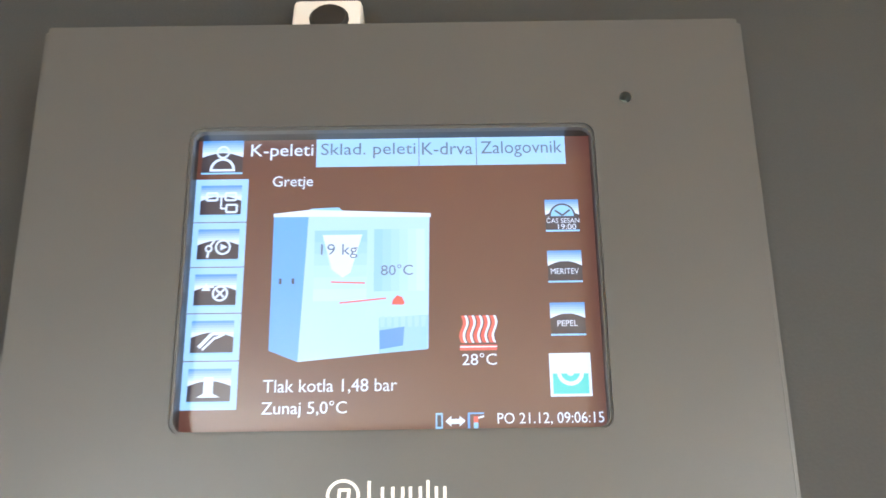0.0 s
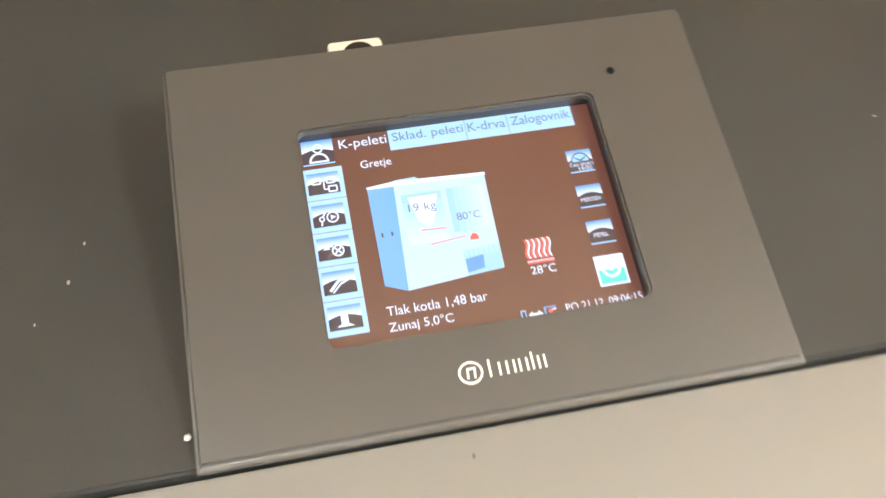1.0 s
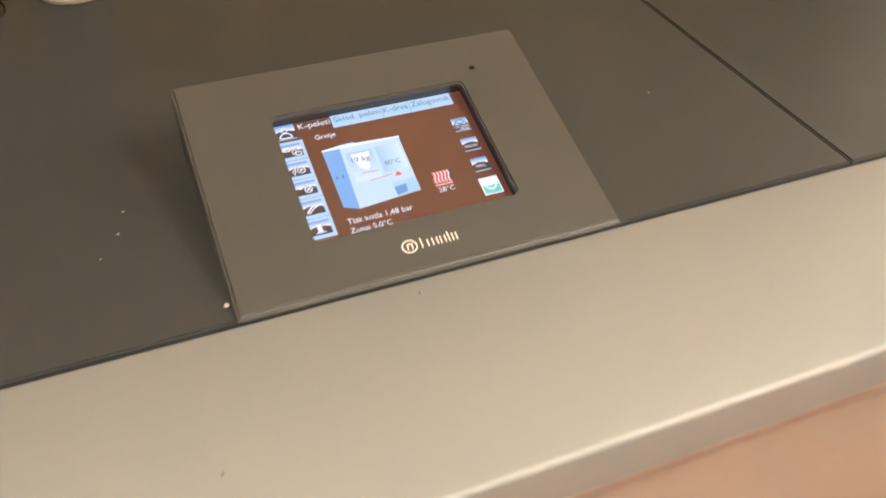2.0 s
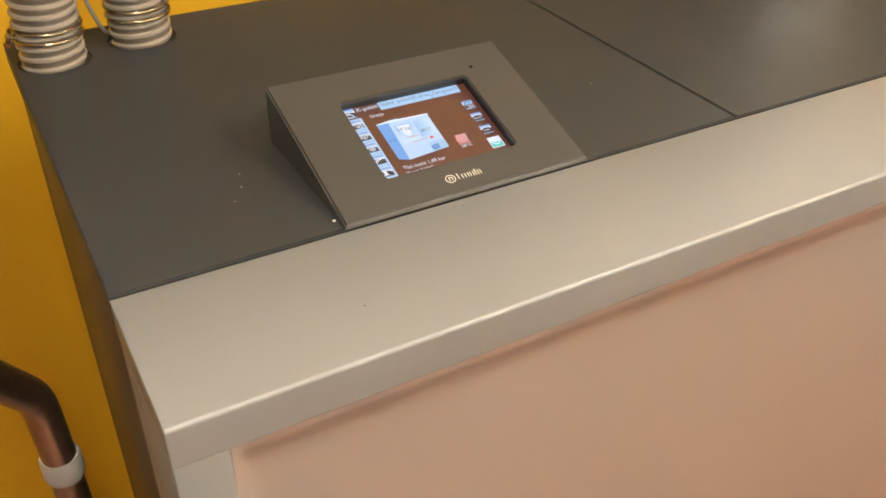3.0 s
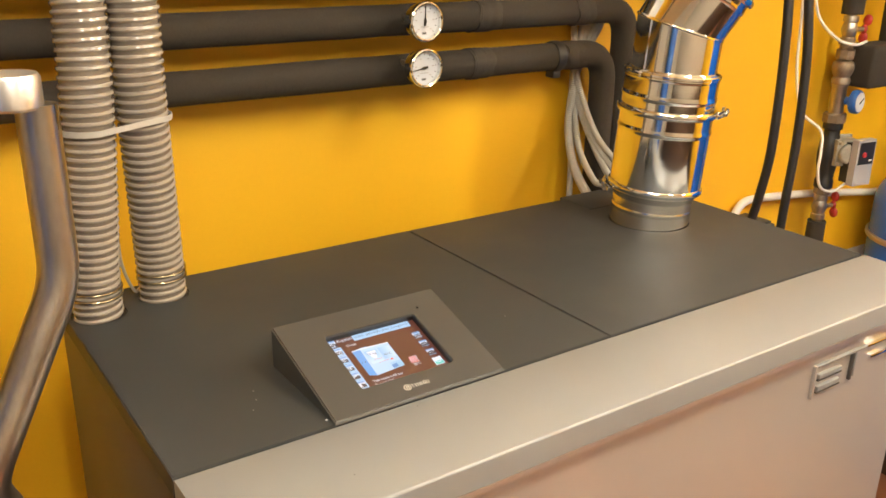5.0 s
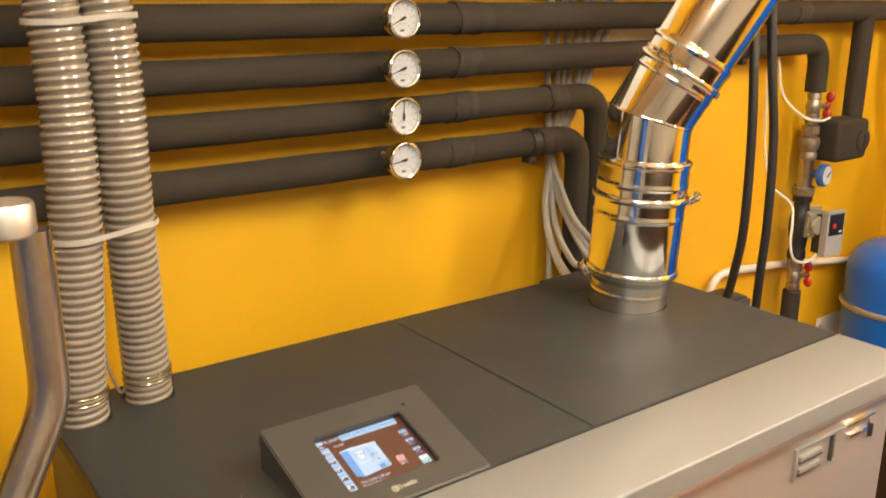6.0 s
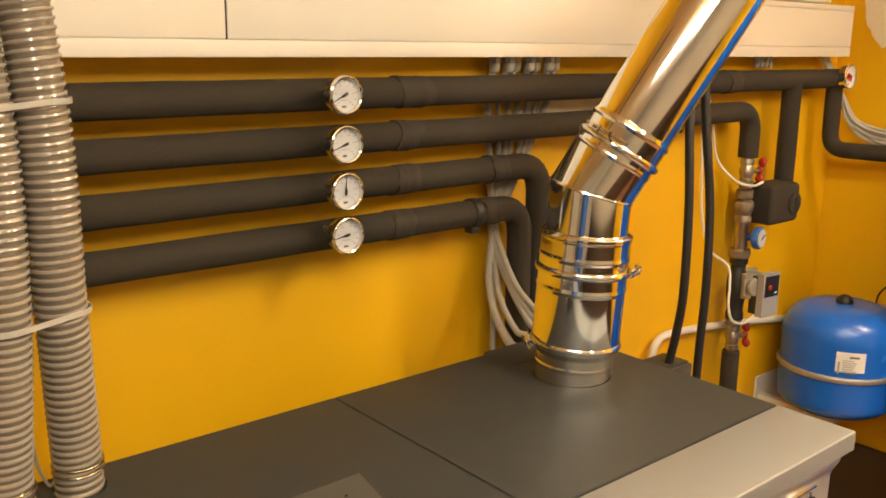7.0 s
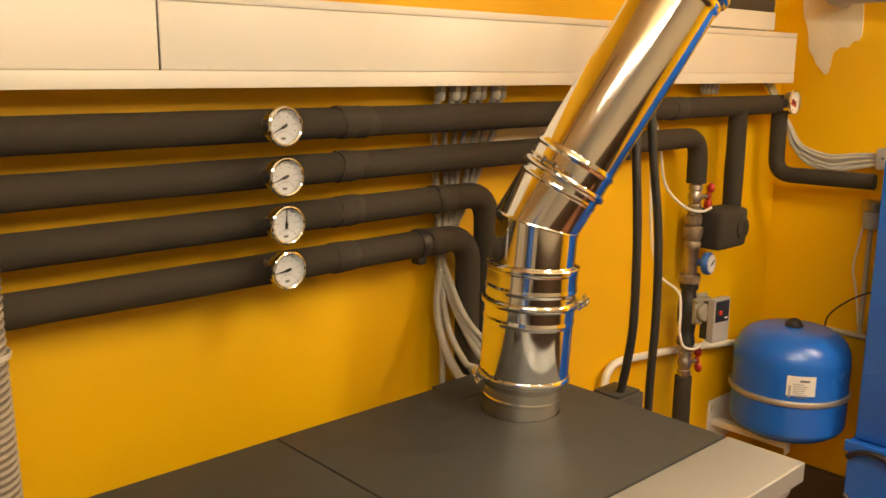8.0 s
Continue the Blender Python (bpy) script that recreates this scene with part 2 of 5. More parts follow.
whole("ceiling", box(LEFT_X - 0.15, WALL_X + 0.15, BACK_Y - 0.15, WALL_Y + 0.15, CEIL, CEIL + 0.1), M_CEIL, "plain warm ochre painted ceiling", "ceiling", kind="structure")
# Dark brown band along the foot of the east wall.
whole("baseboard", box(WALL_X - 0.02, WALL_X, BACK_Y, WALL_Y, 0, 0.585, 0.004), M_PLINTH, "dark brown band along the foot of a wall", "baseboard", kind="structure")
# Unseen bands on the south and west walls, added to darken the flue's reflection.
whole("baseboard", box(LEFT_X + 0.02, WALL_X - 0.02, BACK_Y, BACK_Y + 0.02, 0, 0.85, 0.004), M_PLINTH, "dark brown band along the foot of a wall", "baseboard", kind="structure")
whole("baseboard", box(LEFT_X, LEFT_X + 0.02, BACK_Y, WALL_Y, 0, 0.585, 0.004), M_PLINTH, "dark brown band along the foot of a wall", "baseboard", kind="structure")


def plaster_patch(cx, cz, w, h, seed, mt):
    """A thin uneven smear of plaster on the east wall."""
    rnd = random.Random(seed)
    pts = []
    for i in range(64):
        a = 2 * math.pi * i / 64
        k = 1 + 0.14 * math.sin(3 * a + seed) + 0.05 * math.sin(7 * a + 2 * seed) + 0.012 * rnd.uniform(-1, 1)
        pts.append((cx + w * k * math.copysign(abs(math.cos(a)) ** 0.7, math.cos(a)), cz + h * k * math.copysign(abs(math.sin(a)) ** 0.7, math.sin(a))))
    m = Matrix(((0, 0, -1, WALL_X), (-1, 0, 0, 0), (0, 1, 0, 0), (0, 0, 0, 1)))
    return whole("plaster_patch", prism([(-y, z) for y, z in pts], 0.002 + 0.001 * seed, m), mt, "uneven patch of bare white plaster on the yellow wall", "plaster", kind="structure")


plaster_patch(0.70, 2.07, 0.055, 0.22, 1, M_PATCH)
plaster_patch(0.63, 2.0, 0.045, 0.12, 4, M_PATCH)


def ceiling_light(x, y, W, L):
    """A batten hung on two rods, with two bare fluorescent tubes between their end holders."""
    t = thing("ceiling_light", (x, y, LAMP_Z), "white hanging batten with two glowing warm fluorescent tubes", "lamp", "ceiling lights")
    part("housing", box(x - 0.04, x + 0.04, y - L / 2 - 0.03, y + L / 2 + 0.03, LAMP_Z + 0.035, LAMP_Z + 0.075, 0.006), M_DUCT, t)
    for ry in (-0.4, 0.4):
        part("rod", lathe([(0.005, 0), (0.005, CEIL - LAMP_Z - 0.075)], (x, y + ry * L, LAMP_Z + 0.075), (0, 0, 1), 10), M_DUCT, t)
    for dx in (-0.05, 0.05):
        tb = part("tube", lathe([(0.004, 0), (0.012, 0.002), (0.013, 0.006), (0.013, L - 0.006), (0.012, L - 0.002), (0.004, L)], (x + dx, y - L / 2, LAMP_Z), (0, 1, 0), 14), M_LAMP, t, "glowing fluorescent tube")
        for ey in (y - L / 2 - 0.012, y + L / 2 + 0.012):
            part("tube_holder", box(x + dx - 0.014, x + dx + 0.014, ey - 0.01, ey + 0.01, LAMP_Z - 0.017, LAMP_Z + 0.05, 0.003), M_DUCT, tb)


for lx, ly, sx, sy, watts in LAMPS:
    ceiling_light(lx, ly, sx, sy)

# ---- boiler ----
TOP, BW, FRONT_Y, BACK = 1.25, 1.089, 0.128, 0.597
SEAM = 0.546
boiler = thing("pellet_boiler", (BW / 2, 0.3, 0), "floor-standing pellet boiler, anthracite casing with a silver front", "boiler")
part("casing", box(0.004, BW - 0.03, FRONT_Y + 0.002, BACK - 0.003, 0.03, TOP - 0.022, 0.003), M_SIDE, boiler, "dark brown-grey sheet steel casing")
part("plinth", box(0.03, BW - 0.05, 0.04, BACK - 0.03, 0.0, 0.03), M_BLACK, boiler)


def top_cover(x0, x1, holes):
    """A folded sheet cover with a turned-down rim and round openings."""
    bm = bmesh.new()
    outer = [(x0, FRONT_Y + 0.003), (x1, FRONT_Y + 0.003), (x1, BACK), (x0, BACK)]
    ov = [bm.verts.new((x, y, TOP)) for x, y in outer]
    es = [bm.edges.new((ov[i], ov[(i + 1) % 4])) for i in range(4)]
    rims = []
    for cx, cy, r in holes:
        hv = [bm.verts.new((cx + r * math.cos(2 * math.pi * k / 40), cy + r * math.sin(2 * math.pi * k / 40), TOP)) for k in range(40)]
        he = [bm.edges.new((hv[k], hv[(k + 1) % 40])) for k in range(40)]
        es += he
        rims.append(he)
    bmesh.ops.triangle_fill(bm, edges=es, use_beauty=True)
    for loop in [es[:4]] + rims:
        ext = bmesh.ops.extrude_edge_only(bm, edges=loop)
        bmesh.ops.translate(bm, vec=(0, 0, -0.022), verts=[g for g in ext["geom"] if isinstance(g, bmesh.types.BMVert)])
    sharp = [e for e in bm.edges if all(abs(v.co.z - TOP) < 1e-5 for v in e.verts) and any(abs(f.normal.z) < 0.5 for f in e.link_faces) and all(any(abs(v.co.x - a) < 1e-4 or abs(v.co.y - b) < 1e-4 for a in (x0, x1) for b in (FRONT_Y + 0.003, BACK)) for v in e.verts)]
    bmesh.ops.bevel(bm, geom=sharp, offset=0.0011, segments=2, affect="EDGES")
    return bm


HOSES = [(0.0385, 0.528), (0.127, 0.548)]
FLUE = (0.932, 0.431)
part("top_cover", top_cover(0.0, SEAM - 0.0008, [(x, y, 0.0338) for x, y in HOSES]), M_ANTH, boiler, "anthracite powder-coated top cover")
part("top_cover", top_cover(SEAM + 0.0008, BW, [(FLUE[0], FLUE[1], 0.0684)]), M_ANTH, boiler, "anthracite powder-coated top cover")
insert = part("rear_insert", box(0.884, 0.985, 0.5245, 0.606, TOP - 0.012, TOP + 0.0007, 0.0003), M_ANTH, boiler)
part("insert_gap", box(0.881, 0.985, 0.5225, 0.5244, TOP - 0.012, TOP + 0.0003), M_GAP, insert)
part("cover_edge", box(0.925, 1.02, BACK - 0.02, BACK + 0.012, TOP - 0.02, TOP - 0.002, 0.002), M_ANTH, boiler)


def front_trim():
    """The silver cornice: flat top, rounded lip, turned down in front."""
    prof = [(FRONT_Y, TOP - 0.03), (FRONT_Y, TOP - 0.001), (FRONT_Y - 0.002, TOP)] + [(0.0032 - 0.0032 * math.sin(radians(a)), TOP - 0.0032 + 0.0032 * math.cos(radians(a))) for a in (0, 15, 30, 45, 60, 75, 90)] + [ (0.0, TOP - 0.0298), (0.0002, TOP - 0.030)]
    bm = bmesh.new()
    A = [bm.verts.new((0.0, y, z)) for y, z in prof]
    B = [bm.verts.new((BW, y, z)) for y, z in prof]
    for i in range(len(prof)):
        j = (i + 1) % len(prof)
        bm.faces.new((A[i], A[j], B[j], B[i]))
    bm.faces.new(A[::-1])
    bm.faces.new(B)
    return bm


part("front_trim", front_trim(), M_SILVER, boiler, "pale silver-grey front cornice")
part("side_trim", box(0.0, 0.0325, 0.0, FRONT_Y - 0.006, 0.03, TOP - 0.0301, 0.0005), M_SILVER, boiler, "pale silver-grey front corner cover")
# Black strip put in for the shade of the gap behind the corner cover.
part("gap_strip", box(0.003, 0.03, FRONT_Y - 0.006, FRONT_Y + 0.002, 0.03, TOP - 0.03), M_GAP, boiler, "black strip in the gap behind the corner cover")


def front_door():
    """A door whose face hollows gently away from its frame."""
    bm = bmesh.new()
    x0, x1, z0, z1 = 0.0328, 1.050, 0.04, TOP - 0.0305
    nx, nz = 120, 120
    grid = []
    for j in range(nz + 1):
        row = []
        for i in range(nx + 1):
            u, w = i / nx, j / nz
            x = x0 + (x1 - x0) * (3 * u * u - 2 * u ** 3) * 0.5 + (x1 - x0) * u * 0.5
            z = z0 + (z1 - z0) * (3 * w * w - 2 * w ** 3) * 0.5 + (z1 - z0) * w * 0.5
            d = min(1, (x - x0) / 0.016, (z1 - z) / 0.034)
            row.append(bm.verts.new((x, 0.0004 + 0.013 * (d * d * (3 - 2 * d)), z)))
        grid.append(row)
    for j in range(nz):
        for i in range(nx):
            bm.faces.new((grid[j][i], grid[j][i + 1], grid[j + 1][i + 1], grid[j + 1][i]))
    edge = [grid[0][i] for i in range(nx + 1)] + [grid[j][nx] for j in range(1, nz + 1)] + [grid[nz][i] for i in range(nx - 1, -1, -1)] + [grid[j][0] for j in range(nz - 1, 0, -1)]
    back = [bm.verts.new((v.co.x, 0.06, v.co.z)) for v in edge]
    n = len(edge)
    for i in range(n):
        bm.faces.new((edge[i], edge[(i + 1) % n], back[(i + 1) % n], back[i]))
    bm.faces.new(back)
    return bm


door = part("door", front_door(), M_DOOR, boiler, "silver lacquered front door, slightly hollow")
part("door_frame", box(0.034, 1.045, 0.061, FRONT_Y - 0.002, 0.04, TOP - 0.05), M_SIDE, boiler)
# The maker's mark in front: plain outlined bars.
FY = 0.0125


def bar(x0, x1, z0, z1, mt, nm="emblem_bar"):
    part(nm, box(x0, x1, FY - 0.004, FY + 0.006, z0, z1, 0.001), mt, door, "chrome emblem bar" if mt is M_CHROME else "")


bar(0.806, 0.811, 1.138, 1.187, M_DOOR)
bar(0.811, 0.925, 1.1835, 1.187, M_SILVER)
bar(0.925, 1.002, 1.1835, 1.187, M_CHROME)
for zz in (1.165, 1.147):
    bar(0.818, 0.868, zz, zz + 0.007, M_SILVER)
    bar(0.816, 0.870, zz - 0.003, zz - 0.0005, M_SIDE)
bar(0.893, 0.897, 1.142, 1.183, M_SIDE)
bar(0.899, 0.902, 1.146, 1.183, M_SILVER)
bar(0.938, 0.985, 1.163, 1.168, M_CHROME)
bar(0.984, 0.989, 1.150, 1.180, M_CHROME)
bar(0.996, 1.002, 1.148, 1.168, M_BLACK)

# chips and specks of wear
chip = bmesh.new()
bmesh.ops.create_icosphere(chip, subdivisions=1, radius=0.0015)
bmesh.ops.translate(chip, vec=(0.1622, 0.144, TOP), verts=chip.verts)
part("paint_chip", chip, M_CHIP, boiler, "bare metal paint chip")
for cx, cy, r in ((0.255, 0.118, 0.0008), (0.108, 0.202, 0.0006), (0.124, 0.239, 0.0008), (0.119, 0.220, 0.0009), (0.472, 0.246, 0.0007), (0.14, 0.046, 0.0008)):
    b = bmesh.new()
    bmesh.ops.create_icosphere(b, subdivisions=1, radius=r)
    bmesh.ops.scale(b, vec=(0.8, 1.5, 0.3), verts=b.verts)
    bmesh.ops.translate(b, vec=(cx, cy, TOP + 0.0002), verts=b.verts)
    part("speck", b, M_INK if cy < 0.13 else M_GREYP, boiler)


# ---- control panel on the boiler ----
PX0, PX1 = 0.165, 0.380
P_TOP, P_BOT = Vector((0, 0.281, 1.298)), Vector((0, 0.1300, 1.2529))
PL = (P_TOP - P_BOT).length
down = (P_BOT - P_TOP).normalized()
PN = Vector((1, 0, 0)).cross(-down).normalized()
# frame of the face: x to the right, y up the slope from the top edge (negative), z outwards
PF = Matrix(((1, 0, PN.x, PX0), (0, -down.y, PN.y, P_TOP.y), (0, -down.z, PN.z, P_TOP.z), (0, 0, 0, 1)))
PWID = PX1 - PX0
SX0, SY0 = 0.0468, 0.0315
control = thing("touchscreen_terminal", (0.27, 0.2, TOP), "grey wedge-shaped boiler terminal with a lit touchscreen", "touchscreen")


def panel_housing():
    bm = bmesh.new()
    o = [(0, 0), (PWID, 0), (PWID, -PL), (0, -PL)]
    rr = 0.003
    hx0, hx1, hy0, hy1 = 0.0486, 0.1662, -0.0368, -0.1247
    hole = []
    for cx, cy, a0 in ((hx1 - rr, hy0 - rr, 0), (hx0 + rr, hy0 - rr, 90), (hx0 + rr, hy1 + rr, 180), (hx1 - rr, hy1 + rr, 270)):
        for k in range(5):
            a = radians(a0 + 90 * k / 4)
            hole.append((cx + rr * math.cos(a), cy + rr * math.sin(a)))
    led = (0.1772, -0.0278)
    lh = [(led[0] + 0.0018 * math.cos(2 * math.pi * k / 16), led[1] + 0.0018 * math.sin(2 * math.pi * k / 16)) for k in range(16)]
    ov = [bm.verts.new(PF @ Vector((*p, 0))) for p in o]
    hv = [bm.verts.new(PF @ Vector((*p, 0))) for p in hole]
    lv = [bm.verts.new(PF @ Vector((*p, 0))) for p in lh]
    es = []
    loops = []
    for ring_v in (ov, hv, lv):
        loop = [bm.edges.new((ring_v[i], ring_v[(i + 1) % len(ring_v)])) for i in range(len(ring_v))]
        es += loop
        loops.append(loop)
    bmesh.ops.triangle_fill(bm, edges=es, use_beauty=True)
    for loop, dep in ((loops[1], 0.0035), (loops[2], 0.008)):
        ext = bmesh.ops.extrude_edge_only(bm, edges=loop)
        bmesh.ops.translate(bm, vec=-PN * dep, verts=[g for g in ext["geom"] if isinstance(g, bmesh.types.BMVert)])
    ext = bmesh.ops.extrude_edge_only(bm, edges=loops[0])
    for g in ext["geom"]:
        if isinstance(g, bmesh.types.BMVert):
            g.co.z = TOP + 0.0004
            g.co.y += -0.001
    top = [e for e in bm.edges if all(v in ov for v in e.verts)]
    up = [e for v in ov for e in v.link_edges if abs((e.verts[0].co - e.verts[1].co).normalized().z) > 0.9 and e.calc_length() > 0.02]
    bmesh.ops.bevel(bm, geom=top + up, offset=0.0018, segments=3, affect="EDGES")
    hl = [e for e in bm.edges if e.is_valid and all(any((v.co - PF @ Vector((*p, 0))).length < 1e-5 for p in hole) for v in e.verts)]
    bmesh.ops.bevel(bm, geom=hl, offset=0.0009, segments=2, affect="EDGES")
    return bm


part("housing", panel_housing(), M_PANEL, control, "matt grey plastic housing")
part("sensor", box(-0.0016, 0.0016, -0.0016, 0.0016, -0.0078, -0.005, 0, 1, None, PF @ Matrix.Translation((0.1772, -0.0278, 0))), glow("sensor_green", (0.02, 0.05, 0.02), 0.5), control, smooth=False)
bz = bmesh.new()
ro = [(0.0478, -0.0360), (0.1670, -0.0360), (0.1670, -0.1255), (0.0478, -0.1255)]
for d0, d1, grow in ((-0.0034, -0.0121, 0.0),):
    A = [bz.verts.new(PF @ Vector((x, y, d0))) for x, y in ro]
    B = [bz.verts.new(PF @ Vector((x, y, d1))) for x, y in ro]
    for i in range(4):
        bz.faces.new((A[i], A[(i + 1) % 4], B[(i + 1) % 4], B[i]))
part("bezel", bz, M_BLACK, control, "black inner screen surround", smooth=False)
clip = part("mounting_clip", box(0.233, 0.2585, 0.2845, 0.3300, TOP + 0.0005, TOP + 0.0145, 0.002), M_PRINT, control, "cream plastic mounting clip")
part("clip_screw", lathe([(0.0072, 0), (0.0072, 0.0012), (0.0062, 0.0022), (0.002, 0.0026)], (0.2468, 0.3185, TOP + 0.0144), (0, 0, 1), 20), M_BLACK, clip)

# display, drawn in millimetres from its upper left corner
SCR = PF @ Matrix.Translation((SX0, -SY0, -0.0096)) @ Matrix.Diagonal((0.001036, 0.001055, 0.001, 1))
G_BACK = bpy.data.materials.new("display_background")
G_BACK.use_nodes = True
nt = G_BACK.node_tree
bs = nt.nodes["Principled BSDF"]
co, tn = nt.nodes.new("ShaderNodeTexCoord"), nt.nodes.new("ShaderNodeTexNoise")
tn.inputs["Scale"].default_value = 14
nt.links.new(co.outputs["Object"], tn.inputs["Vector"])
nt.links.new(ramp_mix(nt, tn.outputs["Fac"], (0.086, 0.025, 0.014), (0.108, 0.032, 0.018)), bs.inputs["Emission Color"])
bs.inputs["Emission Strength"].default_value = 1.0
bs.inputs["Base Color"].default_value = (0.01, 0.01, 0.01, 1)
bs.inputs["Roughness"].default_value = 0.3
bs.inputs["IOR"].default_value = 2.05
G_PALE = glow("display_pale_blue", (0.50, 0.74, 0.97), 0.74)
G_FRONT = glow("display_pale_front", (0.60, 0.80, 1.0), 0.76)
G_SOFT = glow("display_soft_blue", (0.42, 0.70, 0.90), 0.72)
G_WHITE = glow("display_white", (0.88, 0.93, 1.0), 0.8)
G_SKY = glow("display_sky_blue", (0.17, 0.42, 0.80), 0.8)
G_MID = glow("display_mid_blue", (0.34, 0.62, 0.9), 0.85)
G_FADE = [glow("display_sky_fade", (0.13 + 0.13 * k, 0.33 + 0.11 * k, 0.66 + 0.06 * k), 0.8) for k in range(5)]
G_HAZE = [glow("display_haze", (0.40 + 0.06 * k, 0.66 + 0.045 * k, 0.92 + 0.015 * k), 0.76) for k in range(6)]
G_DARK = glow("display_dark", (0.03, 0.022, 0.03), 1.0)
G_GREY = glow("display_grey_text", (0.10, 0.13, 0.17), 1.0)
G_RED = glow("display_red", (0.75, 0.10, 0.06), 0.9)
G_TEAL = glow("display_teal", (0.10, 0.58, 0.46), 0.9)
display = part("display", prism([(-3, 3), (119, 3), (119, -90), (-3, -90)], -0.3, SCR), G_BACK, control, "lit colour touchscreen with a reddish-brown background", smooth=False)


def patch(name, poly, mt, lift):
    part(name, prism([(x, -y) for x, y in poly], 0.06, SCR @ Matrix.Translation((0, 0, lift))), mt, display, smooth=False)


def rect(name, x0, y0, x1, y1, mt, lift):
    patch(name, [(x0, y1), (x1, y1), (x1, y0), (x0, y0)], mt, lift)


def disc(name, cx, cy, r0, r1, mt, lift, a0=0, a1=360, n=20):
    """A ring or arc, from radius r0 to r1."""
    bm = bmesh.new()
    m = SCR @ Matrix.Translation((0, 0, lift))
    inn, out = [], []
    for k in range(n + 1):
        a = radians(a0 + (a1 - a0) * k / n)
        inn.append(bm.verts.new(m @ Vector((cx + r0 * math.cos(a), -cy + r0 * math.sin(a), 0))))
        out.append(bm.verts.new(m @ Vector((cx + r1 * math.cos(a), -cy + r1 * math.sin(a), 0))))
    for k in range(n):
        bm.faces.new((inn[k], out[k], out[k + 1], inn[k + 1]))
    part(name, bm, mt, display, smooth=False)


def words(body, x0, y0, x1, y1, mt, lift=0.25):
    bm = text_bm(body, x0, -y1, x1, -y0, SCR @ Matrix.Translation((0, 0, lift)))
    part("lettering", bm, mt, display, "lettering reading " + body.replace(":", " "), smooth=False)


def line(x0, y0, x1, y1, w, mt, lift):
    d = Vector((x1 - x0, y1 - y0)).normalized()
    n = Vector((-d.y, d.x)) * w / 2
    patch("icon_stroke", [(x0 + n.x, y0 + n.y), (x1 + n.x, y1 + n.y), (x1 - n.x, y1 - n.y), (x0 - n.x, y0 - n.y)], mt, lift)


def icon_tile(x0, y0, x1, y1, split=0.5):
    """A small tile: blue sky above, dark hill below."""
    rect("icon_tile", x0, y0, x1, y1, G_DARK, 0.10)
    h = y1 - y0
    for k, mt in enumerate(G_FADE):
        rect("icon_sky", x0, y0 + h * 0.34 * k / 5, x1, y0 + h * 0.34 * (k + 1) / 5, mt, 0.14)
    top, bot = y0 + h * 0.34, y0 + h * split
    pts = [(x0, top), (x1, top)] + [(x1 - (x1 - x0) * k / 10, bot - 1.4 * math.sin(math.pi * k / 10)) for k in range(11)]
    patch("icon_sky", pts, G_WHITE, 0.14)
    rect("icon_edge", x0, y1 - 0.5, x1, y1, G_MID, 0.14)


icon_tile(2.2, 4.3, 14.2, 14.7)
disc("icon_stroke", 8.3, 7.9, 1.4, 2.0, G_WHITE, 0.2)
disc("icon_stroke", 8.3, 13.4, 2.9, 3.7, G_WHITE, 0.2, 0, 180)
line(4.6, 13.5, 12.0, 13.5, 0.7, G_WHITE, 0.2)
for i in range(5):
    y0 = 16.3 + 13.15 * i
    rect("icon_border", 0.6, y0, 16.2, y0 + 12.9, G_PALE, 0.07)
    icon_tile(2.6, y0 + 1.9, 14.4, y0 + 11.2)
y0 = 16.3
for a, b in ((4.4, 4.2), (9.8, 4.2), (10.2, 7.8)):
    for l in ((a, y0 + b, a + 3, y0 + b), (a, y0 + b + 2.2, a + 3, y0 + b + 2.2), (a, y0 + b, a, y0 + b + 2.2), (a + 3, y0 + b, a + 3, y0 + b + 2.2)):
        line(*l, 0.6, G_WHITE, 0.2)
line(7.4, y0 + 5.3, 9.8, y0 + 5.3, 0.5, G_WHITE, 0.2)
line(8.6, y0 + 5.3, 8.6, y0 + 8.9, 0.5, G_WHITE, 0.2)
line(8.6, y0 + 8.9, 10.2, y0 + 8.9, 0.5, G_WHITE, 0.2)
y0 += 13.15
disc("icon_stroke", 9.9, y0 + 7.2, 1.7, 2.3, G_WHITE, 0.2)
patch("icon_stroke", [(9.2, y0 + 6.2), (11.2, y0 + 7.2), (9.2, y0 + 8.2)], G_WHITE, 0.2)
disc("icon_stroke", 5.9, y0 + 7.6, 0.6, 1.1, G_WHITE, 0.2)
line(5.9, y0 + 8.6, 5.6, y0 + 10.2, 0.6, G_WHITE, 0.2)
line(6.4, y0 + 6.7, 7.4, y0 + 5.2, 0.6, G_WHITE, 0.2)
y0 += 13.15
disc("icon_stroke", 9.9, y0 + 7.4, 1.7, 2.3, G_WHITE, 0.2)
line(8.8, y0 + 6.3, 11.0, y0 + 8.5, 0.6, G_WHITE, 0.2)
line(11.0, y0 + 6.3, 8.8, y0 + 8.5, 0.6, G_WHITE, 0.2)
patch("icon_stroke", [(4.6, y0 + 6.6), (5.9, y0 + 4.4), (7.2, y0 + 6.6)], G_WHITE, 0.2)
line(6.4, y0 + 5.5, 8.2, y0 + 5.5, 0.6, G_WHITE, 0.2)
y0 += 13.15
line(4.9, y0 + 9.3, 8.4, y0 + 5.6, 1.0, G_WHITE, 0.2)
line(5.9, y0 + 10.0, 9.4, y0 + 6.5, 0.6, G_WHITE, 0.2)
line(8.4, y0 + 5.6, 11.6, y0 + 5.4, 0.8, G_WHITE, 0.2)
line(9.4, y0 + 6.8, 11.9, y0 + 5.6, 0.7, G_WHITE, 0.2)
y0 += 13.15
